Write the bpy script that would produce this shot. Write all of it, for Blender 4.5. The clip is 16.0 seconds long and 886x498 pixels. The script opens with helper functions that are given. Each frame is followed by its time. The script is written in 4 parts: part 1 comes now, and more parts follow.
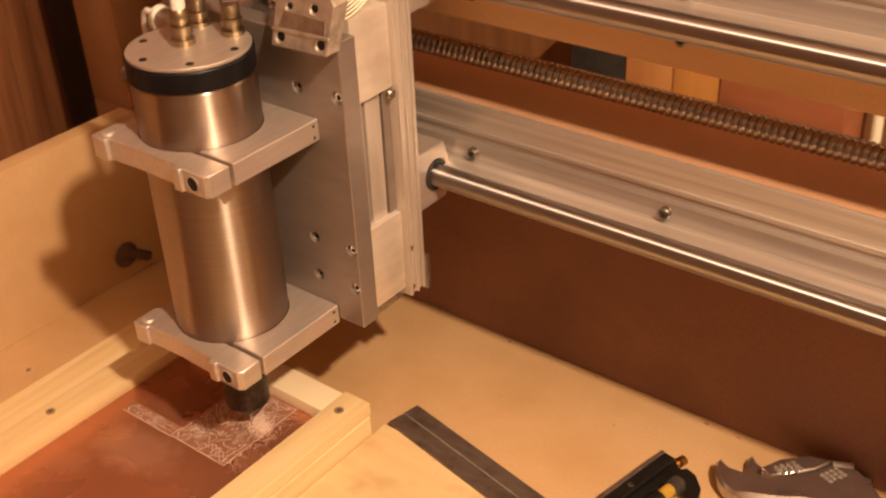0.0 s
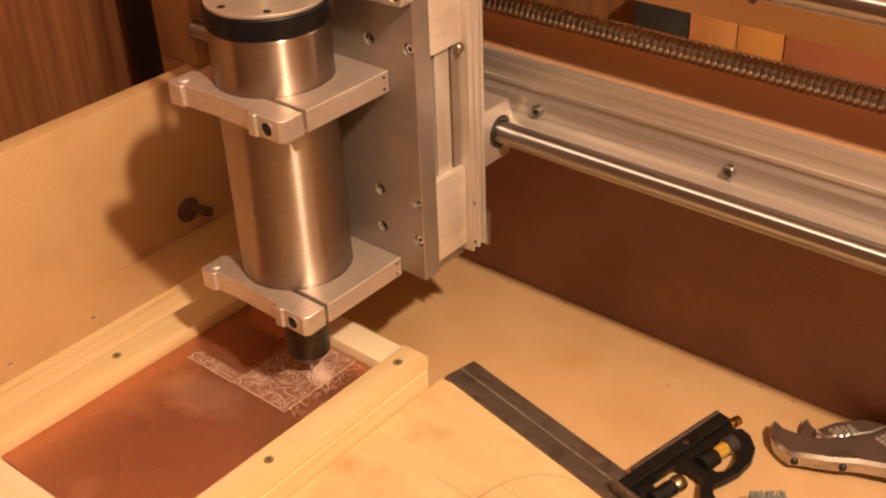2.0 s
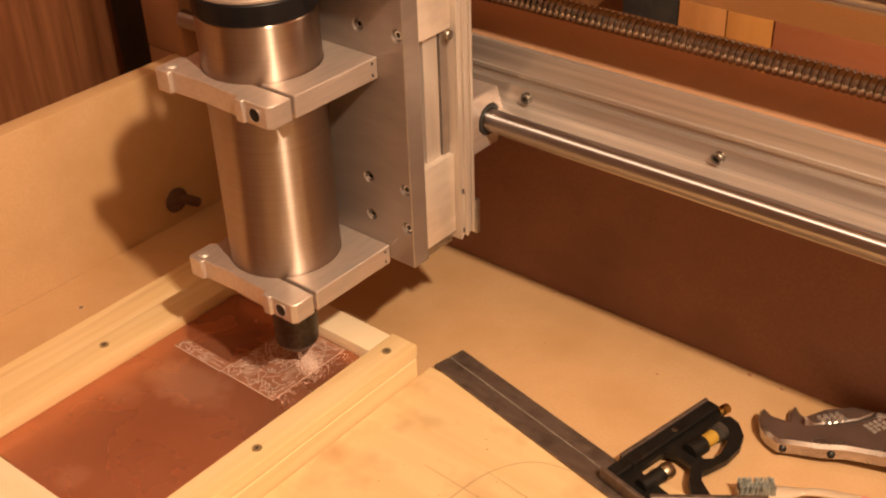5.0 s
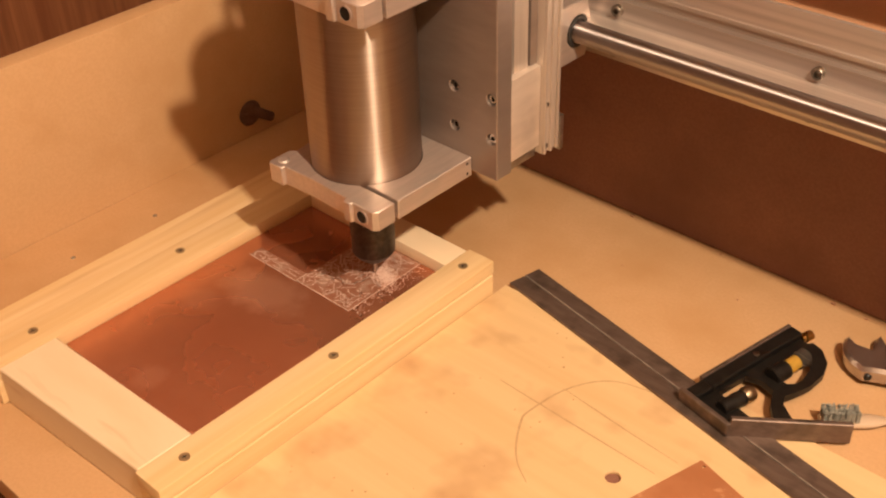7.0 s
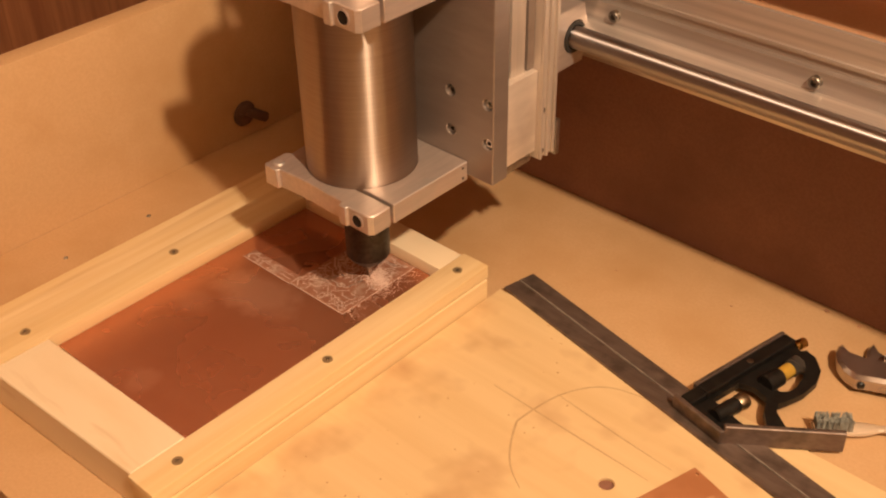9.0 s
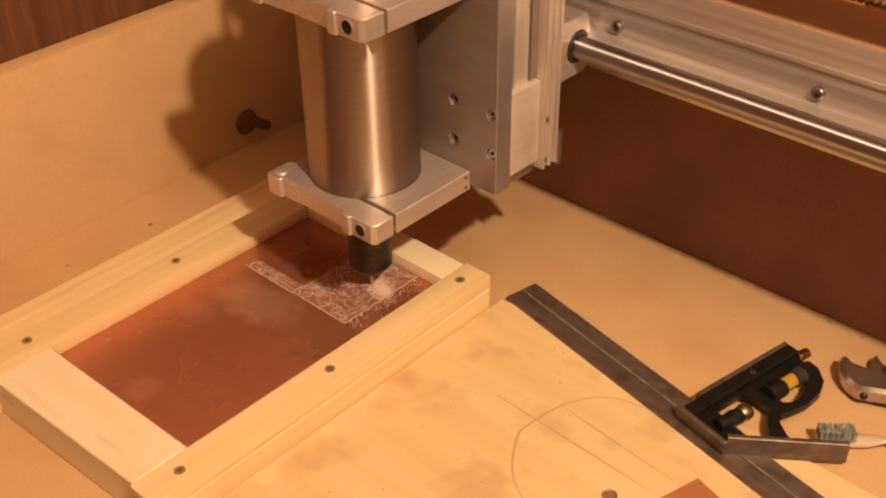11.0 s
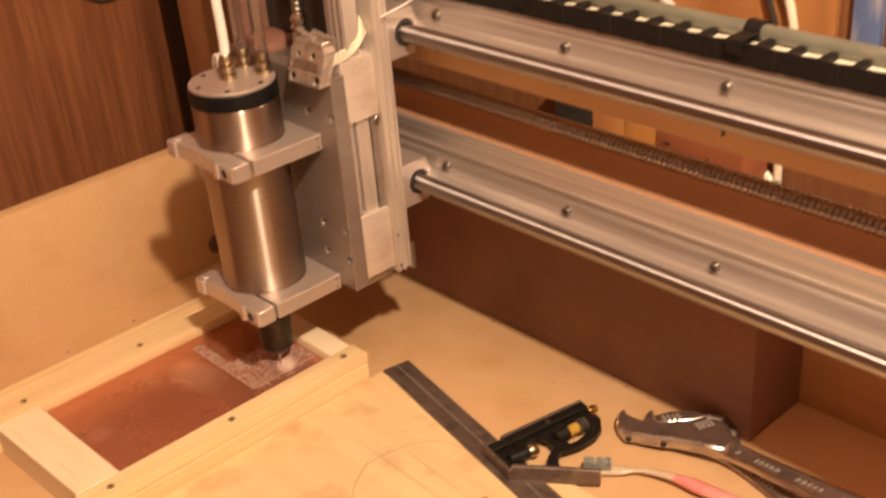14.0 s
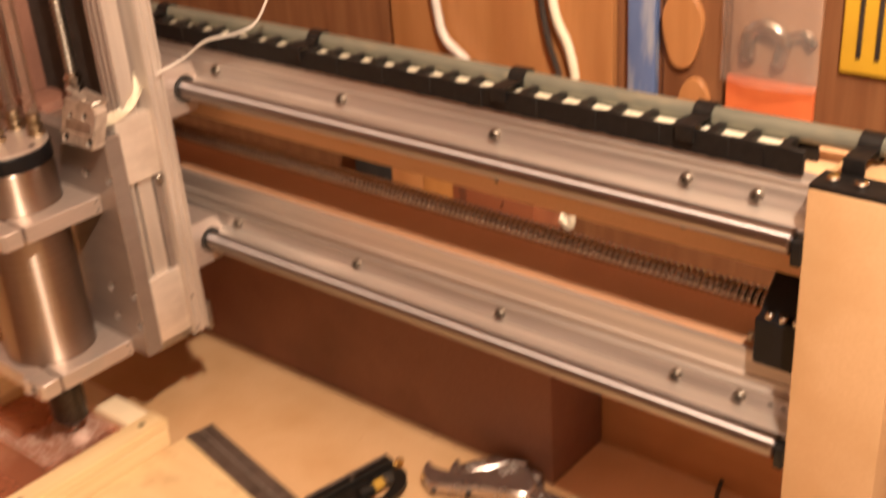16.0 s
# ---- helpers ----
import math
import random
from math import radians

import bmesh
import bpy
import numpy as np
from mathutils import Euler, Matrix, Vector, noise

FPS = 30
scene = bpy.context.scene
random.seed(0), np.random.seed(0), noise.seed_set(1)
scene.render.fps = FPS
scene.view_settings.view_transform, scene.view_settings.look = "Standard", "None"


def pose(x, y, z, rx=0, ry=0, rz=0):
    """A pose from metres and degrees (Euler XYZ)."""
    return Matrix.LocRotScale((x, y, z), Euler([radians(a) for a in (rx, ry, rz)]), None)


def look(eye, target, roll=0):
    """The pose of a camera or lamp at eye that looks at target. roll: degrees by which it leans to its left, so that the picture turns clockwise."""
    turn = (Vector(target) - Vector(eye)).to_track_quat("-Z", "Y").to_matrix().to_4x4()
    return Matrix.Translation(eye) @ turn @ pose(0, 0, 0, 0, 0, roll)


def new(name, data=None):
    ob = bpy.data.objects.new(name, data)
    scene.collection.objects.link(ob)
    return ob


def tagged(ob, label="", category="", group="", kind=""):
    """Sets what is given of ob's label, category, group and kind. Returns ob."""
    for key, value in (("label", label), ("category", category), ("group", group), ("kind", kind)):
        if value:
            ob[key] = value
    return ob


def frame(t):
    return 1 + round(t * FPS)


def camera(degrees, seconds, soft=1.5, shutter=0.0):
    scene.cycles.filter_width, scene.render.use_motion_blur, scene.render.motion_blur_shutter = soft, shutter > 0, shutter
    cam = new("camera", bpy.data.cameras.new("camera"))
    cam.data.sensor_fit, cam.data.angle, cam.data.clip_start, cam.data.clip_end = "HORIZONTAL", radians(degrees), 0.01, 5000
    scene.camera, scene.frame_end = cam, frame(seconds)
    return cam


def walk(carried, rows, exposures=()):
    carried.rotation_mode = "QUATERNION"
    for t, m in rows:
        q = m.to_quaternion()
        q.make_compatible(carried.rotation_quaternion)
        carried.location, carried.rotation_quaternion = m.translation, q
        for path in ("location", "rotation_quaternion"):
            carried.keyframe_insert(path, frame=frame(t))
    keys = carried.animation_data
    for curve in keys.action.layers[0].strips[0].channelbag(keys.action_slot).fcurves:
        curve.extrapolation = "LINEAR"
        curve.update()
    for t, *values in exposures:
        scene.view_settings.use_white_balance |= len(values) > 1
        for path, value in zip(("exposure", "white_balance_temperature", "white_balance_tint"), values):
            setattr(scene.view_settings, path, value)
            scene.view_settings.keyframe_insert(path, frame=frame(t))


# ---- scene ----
cam = camera(42.7, 16.0, soft=2.1, shutter=0.8)
PATH = [
    (0, (0.4705, 0.4534, 0.5698), (-0.5972, 1.7719, -0.4892), -2.71),
    (0.2, (0.4689, 0.4402, 0.5725), (-0.5782, 1.7817, -0.4781), -2.90),
    (0.5, (0.4820, 0.4377, 0.5649), (-0.6003, 1.7401, -0.4992), -4.15),
    (1, (0.4776, 0.4228, 0.5667), (-0.6263, 1.7179, -0.4841), -3.21),
    (1.5, (0.4745, 0.4266, 0.5592), (-0.6210, 1.7073, -0.5177), -2.74),
    (2, (0.4699, 0.4255, 0.5581), (-0.6415, 1.6918, -0.5196), -2.44),
    (2.5, (0.4701, 0.4206, 0.5555), (-0.6302, 1.6963, -0.5225), -2.32),
    (3, (0.4709, 0.4248, 0.5577), (-0.6390, 1.6897, -0.5232), -2.71),
    (3.5, (0.4679, 0.4254, 0.5587), (-0.6288, 1.6947, -0.5305), -2.36),
    (3.7, (0.4696, 0.4277, 0.5581), (-0.6244, 1.6978, -0.5329), -2.29),
    (5.8, (0.4722, 0.4138, 0.5500), (-0.6265, 1.6902, -0.5288), -2.06),
    (6, (0.4675, 0.4089, 0.5502), (-0.6306, 1.6755, -0.5406), -1.95),
    (6.5, (0.4610, 0.4058, 0.5348), (-0.6523, 1.6162, -0.6034), -1.69),
    (7, (0.4552, 0.4059, 0.5267), (-0.6695, 1.5856, -0.6322), -1.89),
    (7.5, (0.4587, 0.4021, 0.5306), (-0.6641, 1.5866, -0.6254), -1.70),
    (8, (0.4545, 0.4069, 0.5311), (-0.6590, 1.5981, -0.6269), -1.33),
    (8.5, (0.4517, 0.4067, 0.5292), (-0.6578, 1.5984, -0.6322), -1.03),
    (9, (0.4500, 0.4065, 0.5302), (-0.6597, 1.5959, -0.6333), -1.02),
    (11.5, (0.4474, 0.4053, 0.5309), (-0.6669, 1.6033, -0.6193), -0.81),
    (12, (0.4499, 0.4073, 0.5342), (-0.6720, 1.6009, -0.6133), -1.27),
    (12.5, (0.4892, 0.4229, 0.5448), (-0.6643, 1.6318, -0.5543), -4.01),
    (13, (0.5928, 0.4352, 0.5789), (-0.5998, 1.6641, -0.4544), -5.61),
    (13.5, (0.7137, 0.4002, 0.6169), (-0.5816, 1.5623, -0.3687), -3.50),
    (13.8, (0.7587, 0.3751, 0.6332), (-0.5749, 1.5388, -0.2980), -3.63),
    (14, (0.7731, 0.3799, 0.6462), (-0.5589, 1.5242, -0.3110), -5.00),
    (14.2, (0.7940, 0.3889, 0.6579), (-0.5594, 1.5455, -0.2534), -4.91),
    (14.5, (0.8027, 0.3606, 0.6612), (-0.4778, 1.5966, -0.2513), -3.09),
    (15, (0.8050, 0.3710, 0.6550), (-0.4207, 1.6281, -0.3028), -3.11),
    (15.2, (0.8056, 0.3788, 0.6485), (-0.4125, 1.6498, -0.3005), -3.52),
    (15.5, (0.8052, 0.4076, 0.6467), (-0.4032, 1.6898, -0.2999), -3.94),
    (15.9, (0.8052, 0.4370, 0.6507), (-0.3730, 1.7480, -0.2942), -4.58),
    (16, (0.8056, 0.4332, 0.6417), (-0.3715, 1.7736, -0.2627), -4.15),
]
walk(cam, [(t, look(eye, target, roll)) for t, eye, target, roll in PATH],
     exposures=[(0, 0.02, 6550, 10), (3.7, 0.03, 6450, 10), (5.8, 0.0, 6400, 10), (6.5, -0.02, 6250, 10), (7.5, 0.0, 6120, 10), (8.0, -0.10, 6350, 10), (8.5, -0.16, 6500, 10),
                (12.2, -0.18, 6600, 10), (13.0, 0.0, 6350, 10), (13.5, 0.04, 6180, 10), (14.5, 0.05, 6080, 10), (16, 0.10, 5760, 10)])

# ---- light ----
world = bpy.data.worlds.new("room_air")
world.use_nodes = True
world.node_tree.nodes["Background"].inputs[0].default_value = (1.0, 0.6, 0.32, 1)
world.node_tree.nodes["Background"].inputs[1].default_value = 0.01
scene.world = world
bulb = bpy.data.lights.new("ceiling_bulb", "POINT")
bulb.energy, bulb.color, bulb.shadow_soft_size = 118.0, (1.0, 0.722, 0.475), 0.031
new("ceiling_bulb", bulb).location = (1.02, 0.50, 1.30)
scene.view_settings.exposure = 0.0


# ---- materials ----
def surface(name, c1, c2, rough=0.5, metal=0.0, scale=(40, 40, 40), ramp=(0.35, 0.65), stain=None, bump=0.0, bump_scale=None,
            rough_var=0.1, spec=0.5, coat=0.0, aniso=0.0, axis="Z", by_object=0.0):
    """Two tones mixed by stretched noise, a larger stain over them, uneven gloss and fine relief. Sizes in 1/m."""
    m = bpy.data.materials.new(name)
    m.use_nodes = True
    nt = m.node_tree
    b = nt.nodes["Principled BSDF"]
    n, l = nt.nodes.new, nt.links.new
    co = n("ShaderNodeTexCoord")

    def noise_at(sc, detail=4, rough_=0.55):
        mp = n("ShaderNodeMapping")
        mp.inputs["Scale"].default_value = sc
        l(co.outputs["Object"], mp.inputs[0])
        t = n("ShaderNodeTexNoise")
        t.inputs["Scale"].default_value, t.inputs["Detail"].default_value, t.inputs["Roughness"].default_value = 1, detail, rough_
        l(mp.outputs[0], t.inputs["Vector"])
        return t.outputs["Fac"]

    def ramped(fac, lo, hi):
        r = n("ShaderNodeMapRange")
        r.inputs["From Min"].default_value, r.inputs["From Max"].default_value = lo, hi
        l(fac, r.inputs["Value"])
        return r.outputs["Result"]

    def mix(fac, a, c):
        x = n("ShaderNodeMix")
        x.data_type = "RGBA"
        if isinstance(fac, float):
            x.inputs[0].default_value = fac
        else:
            l(fac, x.inputs[0])
        for k, v in ((6, a), (7, c)):
            if isinstance(v, tuple):
                x.inputs[k].default_value = (*v, 1)
            else:
                l(v, x.inputs[k])
        return x.outputs[2]

    grain = noise_at(scale)
    col = mix(ramped(grain, *ramp), c1, c2)
    if stain:
        sc, sx, lo, hi = stain
        col = mix(ramped(noise_at((sx, sx, sx) if not isinstance(sx, tuple) else sx, 3), lo, hi), col, sc)
    if by_object:
        inf, hsv = n("ShaderNodeObjectInfo"), n("ShaderNodeHueSaturation")
        mr = n("ShaderNodeMapRange")
        mr.inputs["To Min"].default_value, mr.inputs["To Max"].default_value = 1 - by_object, 1 + by_object
        l(inf.outputs["Random"], mr.inputs["Value"])
        l(mr.outputs["Result"], hsv.inputs["Value"])
        l(col, hsv.inputs["Color"])
        col = hsv.outputs["Color"]
    l(col, b.inputs["Base Color"])
    rr = n("ShaderNodeMapRange")
    rr.inputs["To Min"].default_value, rr.inputs["To Max"].default_value = max(rough - rough_var, 0.03), min(rough + rough_var, 1)
    l(noise_at(tuple(v * 0.6 for v in scale), 3), rr.inputs["Value"])
    l(rr.outputs["Result"], b.inputs["Roughness"])
    b.inputs["Metallic"].default_value = metal
    b.inputs["Specular IOR Level"].default_value = spec
    b.inputs["Coat Weight"].default_value = coat
    if aniso:
        if isinstance(axis, tuple):
            tg = n("ShaderNodeCombineXYZ")
            for k in range(3):
                tg.inputs[k].default_value = axis[k]
        else:
            tg = n("ShaderNodeTangent")
            tg.direction_type, tg.axis = "RADIAL", axis
        l(tg.outputs[0], b.inputs["Tangent"])
        b.inputs["Anisotropic"].default_value, b.inputs["Anisotropic Rotation"].default_value = aniso, 0.0 if isinstance(axis, tuple) else 0.25
    if bump:
        bp = n("ShaderNodeBump")
        bp.inputs["Strength"].default_value, bp.inputs["Distance"].default_value = bump, 0.0006
        l(noise_at(bump_scale or scale, 5), bp.inputs["Height"])
        l(bp.outputs[0], b.inputs["Normal"])
    return m


def clear(name, color, rough=0.05, transmission=1.0, ior=1.3):
    m = surface(name, color, tuple(0.92 * v for v in color), rough, scale=(60, 60, 60), rough_var=0.04)
    b = m.node_tree.nodes["Principled BSDF"]
    b.inputs["Transmission Weight"].default_value, b.inputs["IOR"].default_value = transmission, ior
    return m


MDF = surface("mdf", (0.585, 0.375, 0.195), (0.62, 0.405, 0.215), 0.62, scale=(420, 420, 420), stain=((0.53, 0.325, 0.152), 13, 0.42, 0.75), bump=0.05, spec=0.35)
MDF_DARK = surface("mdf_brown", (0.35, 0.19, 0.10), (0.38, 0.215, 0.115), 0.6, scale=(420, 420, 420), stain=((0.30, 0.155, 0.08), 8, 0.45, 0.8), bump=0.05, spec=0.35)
PLY = surface("pale_plywood", (0.74, 0.555, 0.305), (0.68, 0.49, 0.255), 0.55, scale=(3, 60, 60), stain=((0.52, 0.33, 0.17), 19, 0.52, 0.76), bump=0.1, spec=0.35)
SCORE = surface("scored_wood", (0.50, 0.33, 0.17), (0.56, 0.39, 0.21), 0.7, scale=(200, 200, 200))
PINE_Y = surface("pine_along", (0.80, 0.62, 0.36), (0.73, 0.53, 0.27), 0.5, scale=(110, 5, 110), stain=((0.62, 0.42, 0.21), (60, 4, 60), 0.6, 0.8), bump=0.08, spec=0.4, by_object=0.05)
PINE_X = surface("pine_across", (0.84, 0.70, 0.49), (0.80, 0.64, 0.42), 0.5, scale=(9, 34, 34), ramp=(0.45, 0.7), stain=((0.64, 0.44, 0.24), (9, 60, 60), 0.62, 0.82), bump=0.08, spec=0.4, by_object=0.05)
VENEER = surface("walnut_veneer", (0.165, 0.058, 0.024), (0.25, 0.100, 0.042), 0.42, scale=(90, 90, 5), stain=((0.13, 0.05, 0.02), (160, 160, 7), 0.55, 0.75), bump=0.1, spec=0.4)
WALLWOOD = surface("brown_wall_boards", (0.19, 0.078, 0.032), (0.26, 0.12, 0.05), 0.5, scale=(70, 70, 6), stain=((0.18, 0.07, 0.03), (20, 20, 3), 0.5, 0.8), bump=0.1)
WOOD_ORANGE = surface("orange_wood", (0.44, 0.20, 0.065), (0.52, 0.25, 0.09), 0.45, scale=(60, 60, 6), stain=((0.40, 0.17, 0.06), (14, 14, 3), 0.5, 0.8), bump=0.08)
WOOD_LIGHT = surface("light_orange_wood", (0.48, 0.215, 0.055), (0.53, 0.25, 0.07), 0.45, scale=(60, 60, 6), stain=((0.44, 0.21, 0.07), (14, 14, 3), 0.5, 0.8), bump=0.08)
REDWOOD = surface("reddish_wood", (0.26, 0.085, 0.035), (0.32, 0.115, 0.05), 0.5, scale=(8, 60, 60), stain=((0.20, 0.06, 0.025), 14, 0.5, 0.8), bump=0.08)
# tone of the unseen ceiling and walls, set for the fill they bounce
PAINT = surface("plain_wall_paint", (0.54, 0.42, 0.31), (0.58, 0.45, 0.335), 0.8, scale=(8, 8, 8))
ALU = surface("machined_aluminium", (0.66, 0.575, 0.525), (0.58, 0.505, 0.46), 0.42, 0.70, scale=(300, 30, 300), stain=((0.52, 0.50, 0.47), 30, 0.55, 0.85), bump=0.03, rough_var=0.08)
ALU_X = surface("drawn_aluminium", (0.78, 0.71, 0.655), (0.565, 0.51, 0.465), 0.37, 0.69, scale=(2, 210, 210), stain=((0.46, 0.395, 0.345), (3, 50, 70), 0.46, 0.72), bump=0.03, rough_var=0.10, aniso=0.65, axis=(0.0, 0.0, 1.0))
SAWN = surface("sawn_aluminium", (0.80, 0.71, 0.625), (0.72, 0.635, 0.555), 0.40, 0.5, scale=(30, 30, 160), stain=((0.60, 0.51, 0.44), 30, 0.5, 0.85), bump=0.03, rough_var=0.06)
ALU_Z = surface("brushed_plate", (0.70, 0.625, 0.56), (0.58, 0.515, 0.46), 0.42, 0.5, scale=(120, 120, 8), stain=((0.48, 0.42, 0.37), (60, 60, 6), 0.5, 0.85), bump=0.015, rough_var=0.08)
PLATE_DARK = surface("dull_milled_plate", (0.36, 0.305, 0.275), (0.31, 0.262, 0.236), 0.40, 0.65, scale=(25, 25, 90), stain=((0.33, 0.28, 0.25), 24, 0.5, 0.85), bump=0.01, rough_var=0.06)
TURNED = surface("turned_steel", (0.44, 0.365, 0.315), (0.40, 0.33, 0.285), 0.335, 1.0, scale=(6, 6, 700), stain=((0.37, 0.31, 0.27), (50, 50, 12), 0.55, 0.85), rough_var=0.02, aniso=1.0)
CHROME = surface("polished_shaft", (0.44, 0.42, 0.435), (0.37, 0.35, 0.365), 0.33, 1.0, scale=(3, 200, 200), rough_var=0.03, aniso=1.0, axis="X")
CAST = surface("cast_zinc", (0.60, 0.58, 0.54), (0.46, 0.44, 0.41), 0.4, 1.0, scale=(180, 180, 180), stain=((0.32, 0.28, 0.22), 60, 0.5, 0.75), bump=0.3)
CASTLIGHT = surface("light_cast_metal", (0.70, 0.64, 0.57), (0.58, 0.52, 0.46), 0.42, 0.8, scale=(150, 150, 150), stain=((0.40, 0.34, 0.27), 70, 0.52, 0.72), bump=0.3)
TOOL = surface("chromed_tool_steel", (0.72, 0.70, 0.67), (0.60, 0.58, 0.55), 0.15, 1.0, scale=(90, 90, 90), stain=((0.42, 0.37, 0.31), 50, 0.58, 0.78), bump=0.08)
TOOL_SATIN = surface("satin_tool_steel", (0.74, 0.70, 0.66), (0.62, 0.58, 0.54), 0.42, 0.75, scale=(120, 120, 120), stain=((0.45, 0.40, 0.35), 90, 0.58, 0.78), bump=0.15)
TOOLDARK = surface("worn_chrome_steel", (0.58, 0.52, 0.48), (0.48, 0.43, 0.395), 0.24, 0.90, scale=(70, 70, 70), stain=((0.38, 0.33, 0.30), 40, 0.5, 0.8), bump=0.06)
BLADE = surface("aged_blade_steel", (0.155, 0.112, 0.092), (0.215, 0.162, 0.136), 0.46, 0.6, scale=(30, 220, 220), stain=((0.08, 0.06, 0.048), 45, 0.5, 0.75), bump=0.12)
WOODSCREW = surface("yellow_zinc_screw", (0.44, 0.33, 0.19), (0.32, 0.23, 0.13), 0.40, 0.5, scale=(300, 300, 300))
SCREW = surface("dull_screw_steel", (0.40, 0.37, 0.32), (0.24, 0.21, 0.18), 0.35, 1.0, scale=(400, 400, 400))
BLACK = surface("black_anodised", (0.005, 0.005, 0.006), (0.008, 0.008, 0.010), 0.40, 0.0, scale=(90, 90, 90), spec=0.25)
BLACK_IRON = surface("black_painted_iron", (0.006, 0.0055, 0.005), (0.012, 0.011, 0.010), 0.40, 0.0, scale=(200, 200, 200), bump=0.3, stain=((0.03, 0.024, 0.018), 70, 0.64, 0.82), spec=0.4)
CHAINBLACK = surface("dull_black_chain", (0.007, 0.006, 0.006), (0.013, 0.011, 0.010), 0.5, 0.0, scale=(200, 200, 200), bump=0.25, spec=0.3)
BLOCKWOOD = surface("dark_brown_board", (0.23, 0.112, 0.078), (0.265, 0.132, 0.091), 0.6, scale=(420, 420, 420), stain=((0.165, 0.078, 0.056), 9, 0.45, 0.8), bump=0.05, spec=0.35)
CLIPDARK = surface("dull_dark_metal", (0.17, 0.10, 0.068), (0.12, 0.072, 0.05), 0.65, 0.1, scale=(200, 200, 200), bump=0.3, spec=0.25)
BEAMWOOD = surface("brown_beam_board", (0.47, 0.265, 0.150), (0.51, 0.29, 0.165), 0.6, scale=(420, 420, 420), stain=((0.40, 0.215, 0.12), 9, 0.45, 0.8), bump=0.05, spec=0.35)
# fibreboard made paler to put missing light into the shaded upper beam
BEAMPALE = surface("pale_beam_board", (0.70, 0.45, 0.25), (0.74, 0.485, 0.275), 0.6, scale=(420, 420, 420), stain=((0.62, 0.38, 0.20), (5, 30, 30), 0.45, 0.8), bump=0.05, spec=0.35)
REAR_BOARD = surface("brown_rear_board", (0.60, 0.36, 0.205), (0.64, 0.385, 0.22), 0.6, scale=(420, 420, 420), stain=((0.52, 0.30, 0.16), 8, 0.45, 0.8), bump=0.05, spec=0.35)
BOARD_PALE = surface("pale_orange_board", (0.60, 0.33, 0.155), (0.55, 0.295, 0.135), 0.6, scale=(6, 80, 80), stain=((0.47, 0.245, 0.11), 12, 0.5, 0.8), bump=0.05, spec=0.35)
BLACK_SOFT = surface("black_plastic", (0.02, 0.019, 0.018), (0.035, 0.032, 0.03), 0.55, 0.0, scale=(120, 120, 120), bump=0.2)
PALE_STEEL = surface("pale_steel_line", (0.34, 0.29, 0.25), (0.19, 0.155, 0.13), 0.6, 0.2, scale=(120, 300, 300))
DARK_HOLE = surface("bore_shade", (0.055, 0.048, 0.044), (0.085, 0.074, 0.066), 0.42, 0.9, scale=(300, 300, 300))
COPPER = surface("copper_clad", (0.56, 0.235, 0.13), (0.60, 0.27, 0.155), 0.27, 0.70, scale=(26, 26, 26), stain=((0.47, 0.185, 0.10), 12, 0.30, 0.80), rough_var=0.1, spec=0.4)


def rubbed(m, spots, colour):
    """Soft paler patches worn into a surface: centre and half size of each, with uneven edges."""
    nt = m.node_tree
    n, l = nt.nodes.new, nt.links.new
    b = nt.nodes["Principled BSDF"]
    pos, tex = n("ShaderNodeNewGeometry"), n("ShaderNodeTexNoise")
    tex.inputs["Scale"].default_value, tex.inputs["Detail"].default_value = 70, 4
    l(pos.outputs["Position"], tex.inputs["Vector"])
    for cx, cy, hx, hy, turn, amount in spots:
        mp = n("ShaderNodeMapping")
        mp.vector_type = "TEXTURE"
        mp.inputs["Location"].default_value = (cx, cy, 0.0206)
        mp.inputs["Rotation"].default_value = (0, 0, turn)
        mp.inputs["Scale"].default_value = (hx, hy, 1)
        l(pos.outputs["Position"], mp.inputs[0])
        ln, ad, mr, mx = n("ShaderNodeVectorMath"), n("ShaderNodeMath"), n("ShaderNodeMapRange"), n("ShaderNodeMix")
        ln.operation = "LENGTH"
        l(mp.outputs[0], ln.inputs[0])
        l(ln.outputs["Value"], ad.inputs[0]), l(tex.outputs["Fac"], ad.inputs[1])
        mr.inputs["From Min"].default_value, mr.inputs["From Max"].default_value = 1.65, 1.15
        mr.inputs["To Max"].default_value = amount
        l(ad.outputs[0], mr.inputs["Value"])
        mx.data_type = "RGBA"
        mx.inputs[7].default_value = (*colour, 1)
        l(b.inputs["Base Color"].links[0].from_socket, mx.inputs[6])
        l(mr.outputs["Result"], mx.inputs[0])
        l(mx.outputs[2], b.inputs["Base Color"])


rubbed(COPPER, [(-0.1000, 0.7960, 0.036, 0.022, 0.10, 0.90), (-0.086, 0.684, 0.012, 0.012, 0.0, 0.40), (-0.128, 0.760, 0.016, 0.012, 0.3, 0.25)], (0.76, 0.40, 0.26))
COPPER_PALE = surface("abraded_copper", (0.585, 0.258, 0.145), (0.60, 0.272, 0.156), 0.29, 0.70, scale=(60, 60, 60))
MILLED = surface("milled_copper", (0.40, 0.18, 0.11), (0.46, 0.23, 0.155), 0.5, 0.4, scale=(200, 200, 200), stain=((0.54, 0.36, 0.28), 70, 0.54, 0.66), bump=0.1)
LAMINATE = surface("brown_laminate", (0.40, 0.17, 0.075), (0.46, 0.21, 0.10), 0.4, 0.1, scale=(40, 40, 40), stain=((0.55, 0.30, 0.16), 90, 0.64, 0.74))
DUST = surface("engraving_dust", (0.78, 0.62, 0.54), (0.66, 0.46, 0.38), 0.8, scale=(900, 900, 900))
